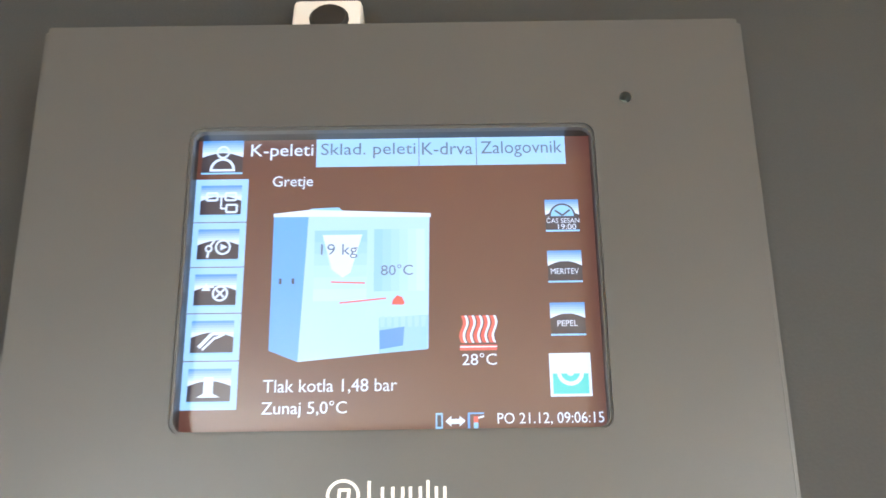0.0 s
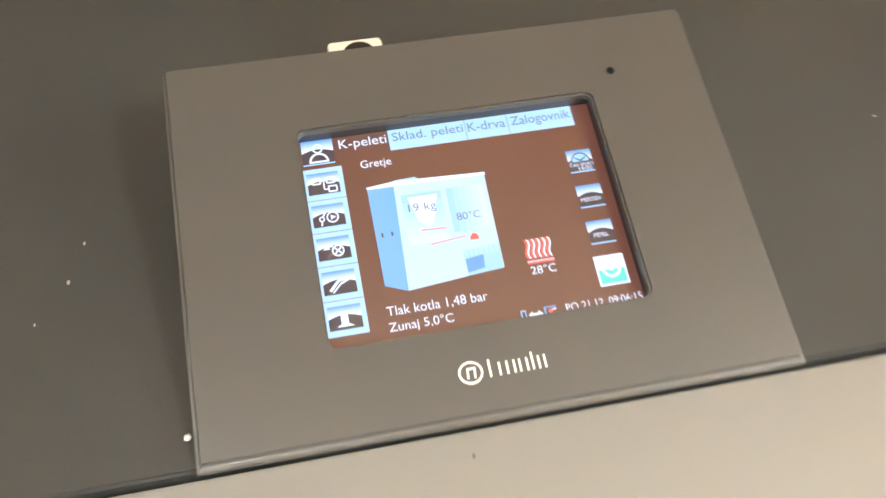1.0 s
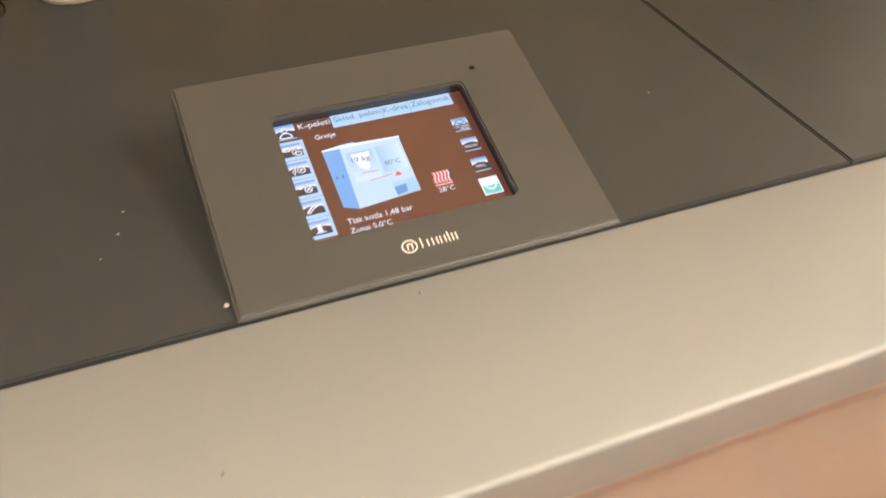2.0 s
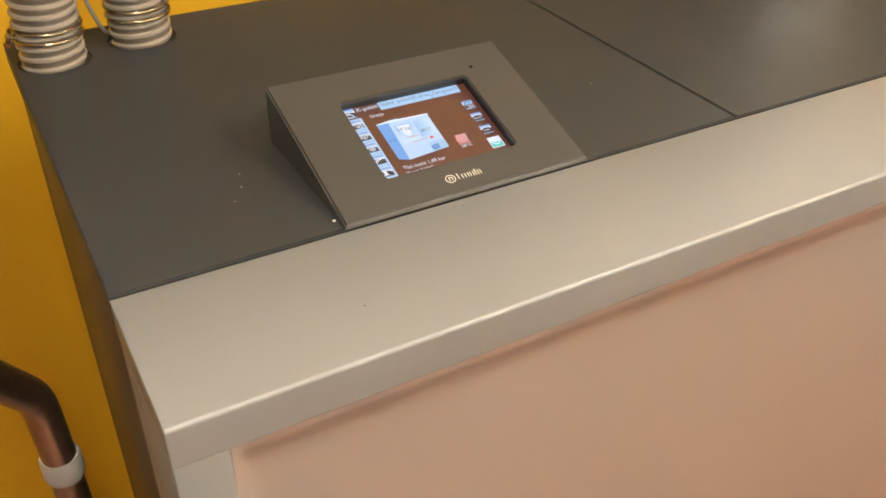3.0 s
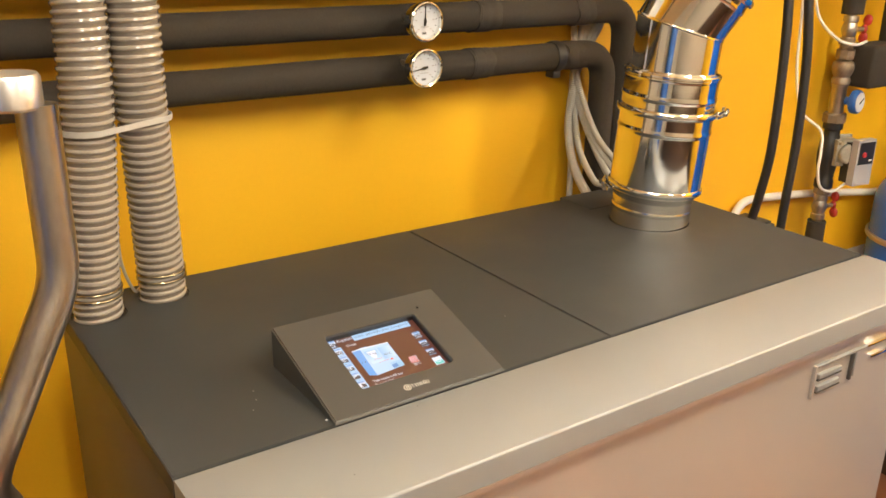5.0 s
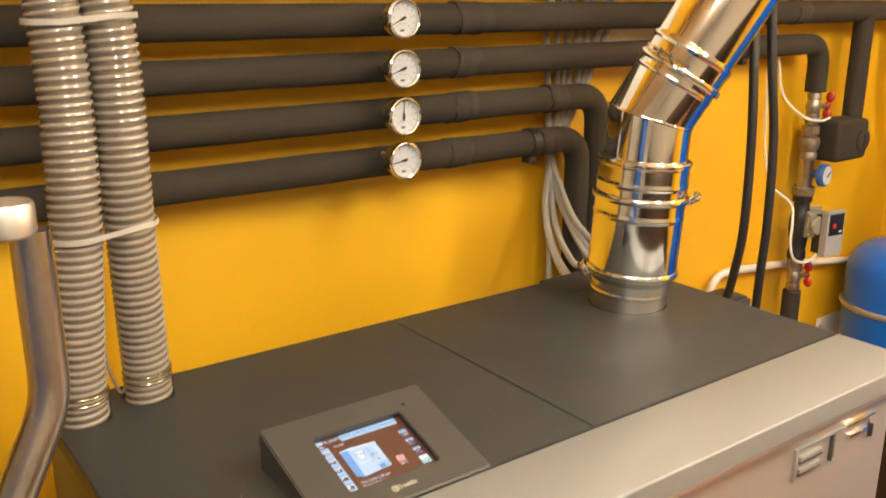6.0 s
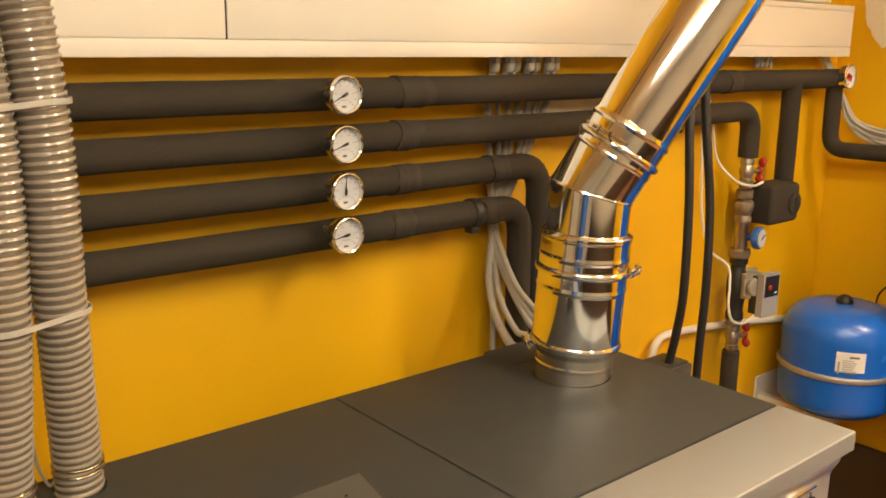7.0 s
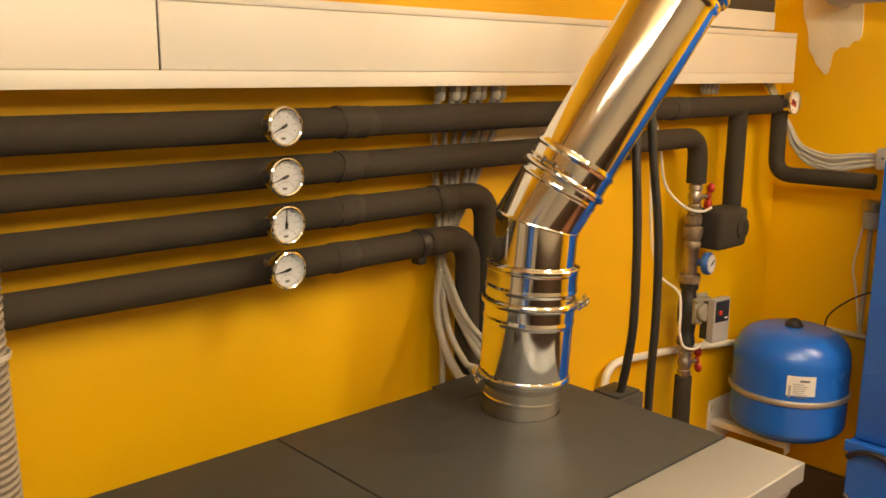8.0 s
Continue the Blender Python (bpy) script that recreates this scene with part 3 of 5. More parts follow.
patch("icon_stroke", [(7.0, y0 + 4.2), (9.6, y0 + 4.2), (9.6, y0 + 8.6), (11.6, y0 + 9.6), (5.2, y0 + 9.6), (7.0, y0 + 8.6)], G_WHITE, 0.2)
# tabs and words
rect("tab_bar", 35.7, 2.5, 108.9, 12.9, G_PALE, 0.10)
for dx in (65.9, 82.8):
    rect("tab_divider", dx - 0.12, 2.6, dx + 0.12, 12.8, G_GREY, 0.2)
words("K-peleti", 16.5, 5.6, 34.8, 10.6, G_WHITE)
words("Sklad. peleti", 37.1, 5.6, 64.9, 10.4, G_GREY)
words("K-drva", 66.8, 5.7, 81.7, 9.6, G_GREY)
words("Zalogovnik", 84.1, 5.6, 108.0, 10.7, G_GREY)
words("Gretje", 23.3, 15.6, 35.0, 19.8, G_WHITE)
words("Tlak kotla 1,48 bar", 23.2, 74.0, 59.6, 78.0, G_WHITE)
words("Zunaj 5,0°C", 23.0, 79.8, 46.1, 84.2, G_WHITE)
words("PO 21.12, 09:06:15", 86.6, 83.6, 115.2, 86.9, G_WHITE)
words("28°C", 77.4, 67.6, 86.9, 70.8, G_WHITE)
# picture of the boiler
patch("boiler_picture", [(24.1, 27.6), (34.1, 27.2), (32.3, 69.3), (24.2, 66.1)][::-1], G_SKY, 0.08)
patch("boiler_picture", [(34.1, 27.2), (68.8, 28.2), (68.2, 66.1), (32.3, 69.3)][::-1], G_FRONT, 0.08)
patch("boiler_picture", [(23.9, 27.0), (34.6, 25.9), (69.2, 27.4), (69.2, 28.6), (34.1, 28.0), (24.0, 28.0)][::-1], G_WHITE, 0.12)
patch("boiler_picture", [(34.6, 25.6), (42.6, 25.3), (44.2, 26.6), (34.6, 26.8)][::-1], G_MID, 0.11)
for k, mt in enumerate(G_HAZE):
    rect("boiler_picture", 36.0, 32.2 + 3.4 * k, 51.0, 35.6 + 3.4 * k, mt, 0.12)
patch("boiler_picture", [(38.2, 33.5), (49.6, 33.5), (46.4, 44.6), (44.2, 46.0), (41.0, 43.6)][::-1], G_WHITE, 0.16)
for k, mt in enumerate(G_HAZE):
    rect("boiler_picture", 53.0 + 2.4 * k, 32.0, 55.4 + 2.4 * k, 50.0, mt, 0.12)
patch("boiler_picture", [(54.5, 57.5), (68.3, 56.8), (67.9, 66.3), (54.6, 67.3)][::-1], G_SOFT, 0.12)
patch("boiler_picture", [(54.7, 61.0), (61.6, 60.0), (61.2, 65.2), (54.8, 66.2)][::-1], G_FADE[0], 0.16)
for k in range(7):
    patch("boiler_picture", [(54.8 + 1.9 * k, 57.2), (56.2 + 1.9 * k, 57.1), (56.0 + 1.9 * k, 60.0 - 0.2 * (k % 2)), (55.0 + 1.9 * k, 60.1)][::-1], G_PALE, 0.2)
patch("boiler_picture", [(58.1, 53.8), (58.4, 52.4), (59.6, 51.2), (61.0, 51.8), (61.7, 53.4), (61.2, 53.9)][::-1], G_RED, 0.2)
disc("boiler_picture", 47.6, 50.6, 0, 1.7, glow("display_rose", (0.8, 0.55, 0.5), 0.8), 0.16)
line(41.0, 47.2, 50.5, 47.6, 0.4, G_RED, 0.2)
line(43.5, 53.2, 56.5, 52.0, 0.4, G_RED, 0.2)
for dx in (26.3, 29.9):
    rect("boiler_picture", dx, 46.0, dx + 0.7, 47.6, G_DARK, 0.14)
words("19 kg", 37.9, 36.2, 48.3, 40.4, G_GREY, 0.3)
words("80°C", 55.0, 42.4, 64.0, 45.5, G_GREY, 0.3)
# heating symbol
for k in range(5):
    x = 78.0 + 2.0 * k
    pts = [(x + 0.55 * math.sin(j / 8 * 2 * math.pi), 57.2 + 7.5 * j / 8) for j in range(9)]
    for off, mt, lf in ((0.0, G_RED, 0.14), (0.55, G_WHITE, 0.18)):
        w = 0.75 if off == 0 else 0.32
        patch("heat_wave", [(a + off - w, b) for a, b in pts] + [(a + off + w, b) for a, b in pts[::-1]], mt, lf)
rect("heat_bar", 76.9, 65.3, 87.1, 66.8, G_RED, 0.14)
rect("heat_bar", 76.9, 65.7, 87.1, 66.0, G_WHITE, 0.18)
# right-hand tiles
for y0, y1 in ((23.9, 33.4), (39.0, 48.2), (53.9, 63.1)):
    icon_tile(102.1, y0, 111.8, y1, 0.48)
disc("icon_stroke", 107, 28.9, 3.3, 3.8, G_DARK, 0.36, 0, 180)
disc("icon_stroke", 107, 28.9, 0.05, 3.3, G_MID, 0.36, 0, 180)
line(107, 28.7, 104.9, 27.2, 0.5, G_DARK, 0.44)
line(107, 28.7, 109.2, 27.1, 0.5, G_DARK, 0.44)
words("ČAS SESAN", 102.4, 29.0, 111.8, 30.9, G_WHITE)
words("19:00", 105.6, 31.2, 110.8, 32.8, G_WHITE)
words("MERITEV", 102.9, 44.2, 110.8, 45.8, G_WHITE)
words("PEPEL", 104.0, 58.9, 109.6, 60.5, G_WHITE)
rect("icon_border", 101.2, 67.9, 112.5, 79.5, G_WHITE, 0.10)
rect("icon_tile", 102.0, 73.4, 111.7, 78.8, G_TEAL, 0.14)
disc("icon_stroke", 106.8, 73.0, 2.6, 3.7, G_WHITE, 0.45, 180, 360)
disc("icon_stroke", 106.8, 73.0, 0.05, 1.1, G_WHITE, 0.45, 180, 360)
# status row
rect("status_icon", 70.0, 83.4, 71.9, 87.5, G_MID, 0.12)
rect("status_icon", 70.4, 83.9, 71.5, 87.0, G_DARK, 0.16)
patch("status_icon", [(72.6, 85.6), (74.2, 84.2), (74.2, 85.0), (76.4, 85.0), (76.4, 84.2), (78.0, 85.6), (76.4, 87.0), (76.4, 86.3), (74.2, 86.3), (74.2, 87.0)][::-1], G_WHITE, 0.14)
rect("status_icon", 78.6, 83.4, 79.2, 87.5, G_SKY, 0.14)
rect("status_icon", 79.2, 83.4, 83.0, 83.8, G_SKY, 0.14)
rect("status_icon", 80.2, 84.4, 81.4, 86.0, G_RED, 0.14)
rect("status_icon", 80.2, 86.0, 81.4, 87.5, G_MID, 0.14)
line(81.4, 84.8, 83.0, 84.4, 0.5, G_WHITE, 0.16)
# the maker's mark below the display: a ring and a row of plain strokes
FACE = PF @ Matrix.Diagonal((0.001, 0.001, 0.001, 1)) @ Matrix.Translation((0, 0, 0.05))


def mark(poly):
    part("printed_mark", prism(poly, 0.08, FACE), M_PRINT, control, "pale printed mark", smooth=False)


lx, ly = 95.0, -141.6
bm = bmesh.new()
for k in range(32):
    a, b = 2 * math.pi * k / 32, 2 * math.pi * (k + 1) / 32
    prism([(lx + 4.4 * math.cos(a), ly + 4.1 * math.sin(a)), (lx + 4.4 * math.cos(b), ly + 4.1 * math.sin(b)), (lx + 3.6 * math.cos(b), ly + 3.35 * math.sin(b)), (lx + 3.6 * math.cos(a), ly + 3.35 * math.sin(a))], 0.08, FACE, bm)
part("printed_mark", bm, M_PRINT, control, "pale printed ring", smooth=False)
for sx0 in (-1.6, 0.9):
    mark([(lx + sx0, ly - 2.0), (lx + sx0 + 0.8, ly - 2.0), (lx + sx0 + 1.1, ly + 1.7), (lx + sx0 + 0.3, ly + 1.7)])
mark([(lx - 1.2, ly + 1.0), (lx + 1.8, ly + 1.0), (lx + 1.8, ly + 1.8), (lx - 1.2, ly + 1.8)])
for k, (w, hh) in enumerate(((2.4, 6.2), (2.0, 4.6), (3.4, 4.6), (3.4, 4.6), (1.0, 6.2), (3.0, 4.6))):
    x = lx + 6.4 + (0, 3.5, 6.2, 10.8, 15.4, 17.6)[k]
    for a in ((0.0, 0.8), (w - 0.8, w)) if w > 2.6 else ((0.0, 0.8),):
        mark([(x + a[0], ly - 2.6), (x + a[1], ly - 2.6), (x + a[1], ly - 2.6 + hh), (x + a[0], ly - 2.6 + hh)])

# ---- pellet suction hoses ----
HOSE_R = 0.0285


def suction_hose(path, clamp_turn, label):
    base = Vector(path[0])
    t = thing("suction_hose", (base.x, base.y, TOP - 0.03), label, "hose", "pellet suction hoses")
    pts = spline(path, 0.0016)
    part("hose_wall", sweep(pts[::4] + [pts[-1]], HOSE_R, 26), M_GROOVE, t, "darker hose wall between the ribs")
    coil, P = [], spline(path, 0.0104 / 22)
    tn = (P[1] - P[0]).normalized()
    nr = tn.orthogonal().normalized()
    for i, p in enumerate(P):
        tn = (P[min(i + 1, len(P) - 1)] - P[max(i - 1, 0)]).normalized()
        nr = (nr - tn * nr.dot(tn)).normalized()
        a = 2 * math.pi * i / 22
        coil.append(p + (nr * math.cos(a) + tn.cross(nr) * math.sin(a)) * (HOSE_R - 0.0004))
    part("rib", sweep(coil, 0.0031, 7), M_HOSE, t, "light grey PVC spiral rib")
    z = TOP + 0.028
    ax = (Vector(path[1]) - base).normalized()
    c = part("hose_clamp", ring((base.x, base.y, z), ax, HOSE_R + 0.002, 0.0020, 0.0032, 36), M_WIRE, t, "yellow zinc-plated wire clamp")
    part("hose_clamp", ring((base.x, base.y, z + 0.009), ax, HOSE_R + 0.002, 0.0020, 0.0032, 36), M_WIRE, t, "yellow zinc-plated wire clamp")
    d = Vector((math.cos(clamp_turn), math.sin(clamp_turn), 0))
    side = Vector((-d.y, d.x, 0))
    p = Vector((base.x, base.y, z + 0.004)) + d * (HOSE_R + 0.004)
    part("clamp_screw", sweep([p - side * 0.006 + Vector((0, 0, 0.004)), p + d * 0.009 + side * 0.012 - Vector((0, 0, 0.003))], 0.0024, 10), M_WIRE, c)
    part("clamp_ear", sweep([p + side * 0.004, p + d * 0.006 + side * 0.004 + Vector((0, 0, 0.004))], 0.0032, 8), M_WIRE, c)
    collar = part("socket", lathe([(0.0335, -0.05), (0.0335, -0.003), (0.0325, -0.001), (0.029, -0.001), (0.029, -0.05)], (base.x, base.y, TOP), (0, 0, 1), 36), M_BLACK, t)
    return t


suction_hose([(0.0385, 0.528, 1.235), (0.0385, 0.527, 1.30), (0.045, 0.519, 1.41), (0.052, 0.515, 1.53), (0.056, 0.520, 1.70), (0.043, 0.524, 1.90), (0.030, 0.53, 2.15), (0.020, 0.53, 2.549)], radians(190), "ribbed grey suction hose rising from the boiler's back corner")
suction_hose([(0.127, 0.548, 1.235), (0.126, 0.547, 1.30), (0.121, 0.535, 1.41), (0.116, 0.522, 1.53), (0.116, 0.522, 1.70), (0.103, 0.526, 1.90), (0.090, 0.53, 2.15), (0.082, 0.53, 2.549)], radians(20), "ribbed grey suction hose tied to its neighbour")


def cable_tie(z, x0, y0, x1, y1):
    """A band round both hoses."""
    pts = []
    d = Vector((x1 - x0, y1 - y0, 0)).normalized()
    n = Vector((d.y, -d.x, 0))
    r = HOSE_R + 0.0046
    for k in range(9):
        a = math.pi * k / 8
        pts.append(Vector((x1, y1, z + 0.003)) + (n * math.cos(a) + d * math.sin(a)) * r)
    for k in range(9):
        a = math.pi * k / 8
        pts.append(Vector((x0, y0, z - 0.003)) + (-n * math.cos(a) - d * math.sin(a)) * r)
    bm = bmesh.new()
    rows = [[bm.verts.new(p + o) for o in (Vector((0, 0, -0.0033)), Vector((0, 0, 0.0033)))] for p in pts]
    c = Vector(((x0 + x1) / 2, (y0 + y1) / 2, z))
    rows2 = [[bm.verts.new(v.co + (v.co - c).normalized() * 0.0016) for v in r_] for r_ in rows]
    k = len(rows)
    for i in range(k):
        j = (i + 1) % k
        bm.faces.new((rows[i][0], rows[j][0], rows[j][1], rows[i][1]))
        bm.faces.new((rows2[i][0], rows2[i][1], rows2[j][1], rows2[j][0]))
        bm.faces.new((rows[i][1], rows[j][1], rows2[j][1], rows2[i][1]))
        bm.faces.new((rows[i][0], rows2[i][0], rows2[j][0], rows[j][0]))
    whole("cable_tie", bm, M_TIE, "translucent white cable tie round two hoses", "cable tie", "cable ties")


cable_tie(1.493, 0.0500, 0.5145, 0.1175, 0.5260)
cable_tie(1.742, 0.0535, 0.5210, 0.1135, 0.5230)
whole("earth_wire", sweep(spline([(0.074, 0.552, 1.40), (0.078, 0.556, 1.341), (0.080, 0.560, 1.305), (0.086, 0.565, 1.278), (0.096, 0.570, 1.2535), (0.105, 0.580, 1.2525)], 0.006), 0.0021, 8), M_COND, "thin grey earth wire between the hoses", "wire")

# ---- bent steel tube standing beside the boiler ----
tube = thing("vacuum_tube", (-0.06, 0.35, 0), "bent worn steel suction tube with a bright cap, leaning upright", "tube")
part("pipe", sweep(rounded([(-0.059, 0.19, 1.585), (-0.060, 0.184, 1.437), (-0.146, 0.144, 1.290), (-0.065, 0.332, 1.015), (-0.063, 0.345, 0.916), (-0.060, 0.37, 0.045)], 0.026, 9), 0.0164, 24), M_TUBE, tube, "worn stainless steel tube")
part("cap", lathe([(0.004, 0.0), (0.0215, 0.0), (0.0232, 0.002), (0.0232, 0.024), (0.0215, 0.027), (0.010, 0.0285), (0.002, 0.0287)], (-0.076, 0.19, 1.583), (0.0, 0.0, 1), 32), M_CAP, tube, "bright galvanised end cap")
part("collar", lathe([(0.015, 0), (0.019, 0.001), (0.020, 0.006), (0.020, 0.026), (0.0185, 0.03), (0.015, 0.031)], (-0.063, 0.3455, 0.895), (0, 0, 1), 28), M_COND, tube, "pale grey collar")
part("nozzle", box(-0.13, -0.003, 0.33, 0.41, 0.0, 0.05, 0.012), M_BLACK, tube)

# ---- flue pipe ----
flue = thing("flue_pipe", (FLUE[0], FLUE[1], TOP), "polished stainless steel flue pipe with a bend", "flue pipe")
FX, FYY = FLUE
Z = Vector((0, 0, 1))
# the flue leans a little as it rises
ZL = Vector((0.0426, -0.0393, 1)).normalized()


def at(z):
    return Vector((FX, FYY, TOP)) + ZL * ((z - TOP) / ZL.z)


def held(profile, hold=0.0015):
    """The same outline with extra rings close to the ends of long straight runs, which keep those straight."""
    out = [profile[0]]
    for (r0, h0), (r1, h1) in zip(profile, profile[1:]):
        L = math.hypot(r1 - r0, h1 - h0)
        if L > 4 * hold:
            for f in (hold / L, 1 - hold / L):
                out.append((r0 + (r1 - r0) * f, h0 + (h1 - h0) * f))
        out.append((r1, h1))
    return out


part("base_sleeve", lathe(held([(0.0668, -0.03), (0.0668, 0.022), (0.0674, 0.0235), (0.0674, 0.0275), (0.0668, 0.029), (0.0668, 0.045), (0.0695, 0.050), (0.072, 0.054), (0.072, 0.066), (0.0705, 0.068)]), at(TOP), ZL, 64), M_BRUSH, flue, "brushed stainless base sleeve")
part("pipe_section", lathe(held([(0.0758, 0.062), (0.0758, 0.158), (0.0772, 0.161), (0.0772, 0.165), (0.0758, 0.168), (0.0758, 0.204), (0.0758, 0.212), (0.0772, 0.215), (0.0772, 0.219), (0.0758, 0.222), (0.0758, 0.246), (0.0766, 0.248), (0.0745, 0.258), (0.070, 0.260)]), at(TOP), ZL, 72), M_CHROME, flue)
clamp1 = part("locking_band", ring(at(TOP + 0.0635), ZL, 0.0735, 0.0055, 0.011, 64), M_CHROME, flue)
clamp2 = part("locking_band", ring(at(TOP + 0.193), ZL, 0.0755, 0.0062, 0.012, 64), M_CHROME, flue)
part("bead", ring(at(TOP + 0.253), ZL, 0.0735, 0.0045, 0.007, 64), M_CHROME, flue)
BEND = 30.8
UH = Vector((0.792, -0.610, 0)).normalized()
MIT = 1.575
AX = (UH * math.sin(radians(BEND)) + Z * math.cos(radians(BEND))).normalized()
HALF = (AX + ZL).normalized()
RB = 0.0692


def mitred(p0, a0, cut0, p1, a1, cut1, r, seg=56, n=2):
    """A straight pipe between two planes given by a point and a normal each."""
    bm = bmesh.new()
    ax = (Vector(p1) - Vector(p0)).normalized()
    u = ax.orthogonal().normalized()
    w = ax.cross(u)
    R0, R1 = [], []
    for k in range(seg):
        o = (u * math.cos(2 * math.pi * k / seg) + w * math.sin(2 * math.pi * k / seg)) * r
        for P, N, R in ((Vector(p0), Vector(cut0), R0), (Vector(p1), Vector(cut1), R1)):
            R.append(bm.verts.new(P + o - ax * (o.dot(N) / ax.dot(N))))
    for k in range(seg):
        bm.faces.new((R0[k], R0[(k + 1) % seg], R1[(k + 1) % seg], R1[k]))
    return bm


def mitre_bead(p, ax, nrm, r, th, seg=56):
    u = ax.orthogonal().normalized()
    w = ax.cross(u)
    pts = []
    for k in range(seg + 1):
        o = (u * math.cos(2 * math.pi * k / seg) + w * math.sin(2 * math.pi * k / seg)) * r
        pts.append(Vector(p) + o - ax * (o.dot(nrm) / ax.dot(nrm)))
    return sweep(pts, th, 8)


B0 = Vector(at(MIT))
part("elbow_lower", mitred(at(TOP + 0.252), ZL, ZL, B0, ZL, HALF, RB), M_CHROME, flue)
part("elbow_seam", mitre_bead(B0, ZL, HALF, RB, 0.0022), M_CHROME, flue)
E1 = B0 + AX * 0.118
part("elbow_upper", mitred(B0, AX, HALF, E1, AX, AX, RB), M_CHROME, flue)
LEN = (CEIL - MIT) / AX.z + 0.0
part("upper_pipe", lathe(held([(0.0690, 0.060), (0.0702, 0.063), (0.0702, 0.067), (0.0690, 0.070), (0.0690, 0.112), (0.0712, 0.116), (0.0712, 0.121), (0.0682, 0.125), (0.0682, 0.42), (0.0702, 0.425), (0.0702, 0.434), (0.0692, 0.437), (0.0692, 0.455), (0.0702, 0.458), (0.0702, 0.468), (0.0682, 0.472), (0.0682, LEN - 0.05)]), B0, AX, 72), M_CHROME, flue)
clamp3 = part("locking_band", ring(B0 + AX * 0.082, AX, 0.0690, 0.0058, 0.012, 64), M_CHROME, flue)
part("locking_band", ring(B0 + AX * 0.447, AX, 0.0702, 0.0058, 0.014, 56), M_CHROME, flue)


def band_latch(band, centre, ax, d, r, k=1.0):
    """The toggle of a locking band: two lugs, a bolt with its nut and a long flat lever."""
    ax, d = Vector(ax).normalized(), Vector(d).normalized()
    s = ax.cross(d)
    c = Vector(centre) + d * r
    for g in (-1, 1):
        part("lug", sweep([c + s * 0.012 * g - ax * 0.005, c + s * 0.012 * g + d * 0.012 - ax * 0.002, c + s * 0.010 * g + d * 0.014 + ax * 0.005], 0.0028, 8), M_BRUSH, band)
    part("bolt", sweep([c - s * 0.02 * k + d * 0.009, c + s * 0.026 * k + d * 0.009], 0.0024, 10), M_TUBE, band)
    part("nut", lathe([(0.0045, 0), (0.0045, 0.006)], c + s * 0.02 * k + d * 0.009, s, 6), M_TUBE, band, smooth=False)
    for o in (-0.0032, 0.0032):
        part("lever", sweep(rounded([c - s * 0.034 * k - d * 0.001 + ax * o, c - s * 0.006 + d * 0.011 + ax * o, c + s * 0.036 * k + d * 0.010 + ax * o * 0.5], 0.01), 0.0019, 8), M_CHROME, band)


band_latch(clamp1, at(TOP + 0.0645), ZL, (-0.75, 0.45, 0), 0.078)
band_latch(clamp2, at(TOP + 0.193), ZL, (0.62, -0.78, 0), 0.082, 1.25)
band_latch(clamp3, B0 + AX * 0.082, AX, AX.cross(Vector((0.3, 0.65, 0))).normalized() * 0.75 + Vector((-0.2, -0.6, 0)), 0.0745, 1.2)

# ---- insulated heating pipes along the wall ----
PY, PR = 0.737, 0.0262
PIPE_Z = (1.7275, 1.650, 1.570, 1.487)


def insulated_pipe(path, rad, label, sleeves=(), bend=0.06, name="heating_pipe"):
    """Foam-covered pipe. sleeves: (x, length) of the lapped joints along a level run."""
    t = thing(name, path[0], label, "pipe", "insulated heating pipes")
    pts = rounded(path, bend, 8)
    dense = []
    for a, b in zip(pts, pts[1:]):
        n = max(1, int((b - a).length / 0.02))
        dense += [a.lerp(b, i / n) for i in range(n)]
    dense.append(pts[-1])
    rs = [rad * (1 + 0.035 * noise.noise(p * 9.0)) for p in dense]
    part("insulation", sweep(dense, rs, 24), M_FOAM, t, "black foam pipe insulation")
    for x, L in sleeves:
        z, y = path[0][2], path[0][1]
        n = 10
        ln = [Vector((x + L * i / n, y, z)) for i in range(n + 1)]
        lift = 0.06 + 0.05 * noise.noise(Vector((9 * x, 7 * z, 2.2)))
        rr = [rad * (1.02 + lift * (1 - i / n) ** 0.8 * (1 if i else 0.75) + 0.05 * noise.noise(Vector((60 * x, 50 * z, 0.9 * i)))) for i in range(n + 1)]
        tilt = 0.35 * noise.noise(Vector((31 * x, 17 * z, 5.5)))
        bm = sweep(ln, rr, 24)
        for v in bm.verts:
            o = v.co - Vector((v.co.x, y, z))
            v.co.x += tilt * o.z - 0.2 * tilt * o.y + 0.007 * noise.noise(o * 45 + Vector((x * 20, 0, z * 30)))
            v.co += o * 0.06 * noise.noise(v.co * 38)
        part("joint_sleeve", bm, M_TAPE, t, "lapped foam joint sleeve")
        part("joint_edge", ring((x + 0.005, y, z), (1, 0.1 * tilt, -tilt), rad * 1.01, 0.0014, 0.003, 28), M_TAPE, t)
    return t


X0P = LEFT_X + 0.02
Z1, Z2, Z3, Z4 = PIPE_Z
insulated_pipe([(X0P, PY, Z1), (2.395, PY, Z1)], PR + 0.001, "black foam-insulated heating pipe running along the yellow wall", [(0.775, 0.075), (1.80, 0.06)])
insulated_pipe([(X0P, PY, Z2), (1.945, PY, Z2), (1.945, PY, 1.528)], PR, "black foam-insulated heating pipe turning down to the pump line", [(0.77, 0.055)])
insulated_pipe([(X0P, PY, Z3), (1.150, PY, Z3), (1.150, PY, 0.35), (1.150, 0.6, 0.35)], PR, "black foam-insulated heating pipe turning down behind the boiler", [(0.765, 0.05), (1.0, 0.045)])
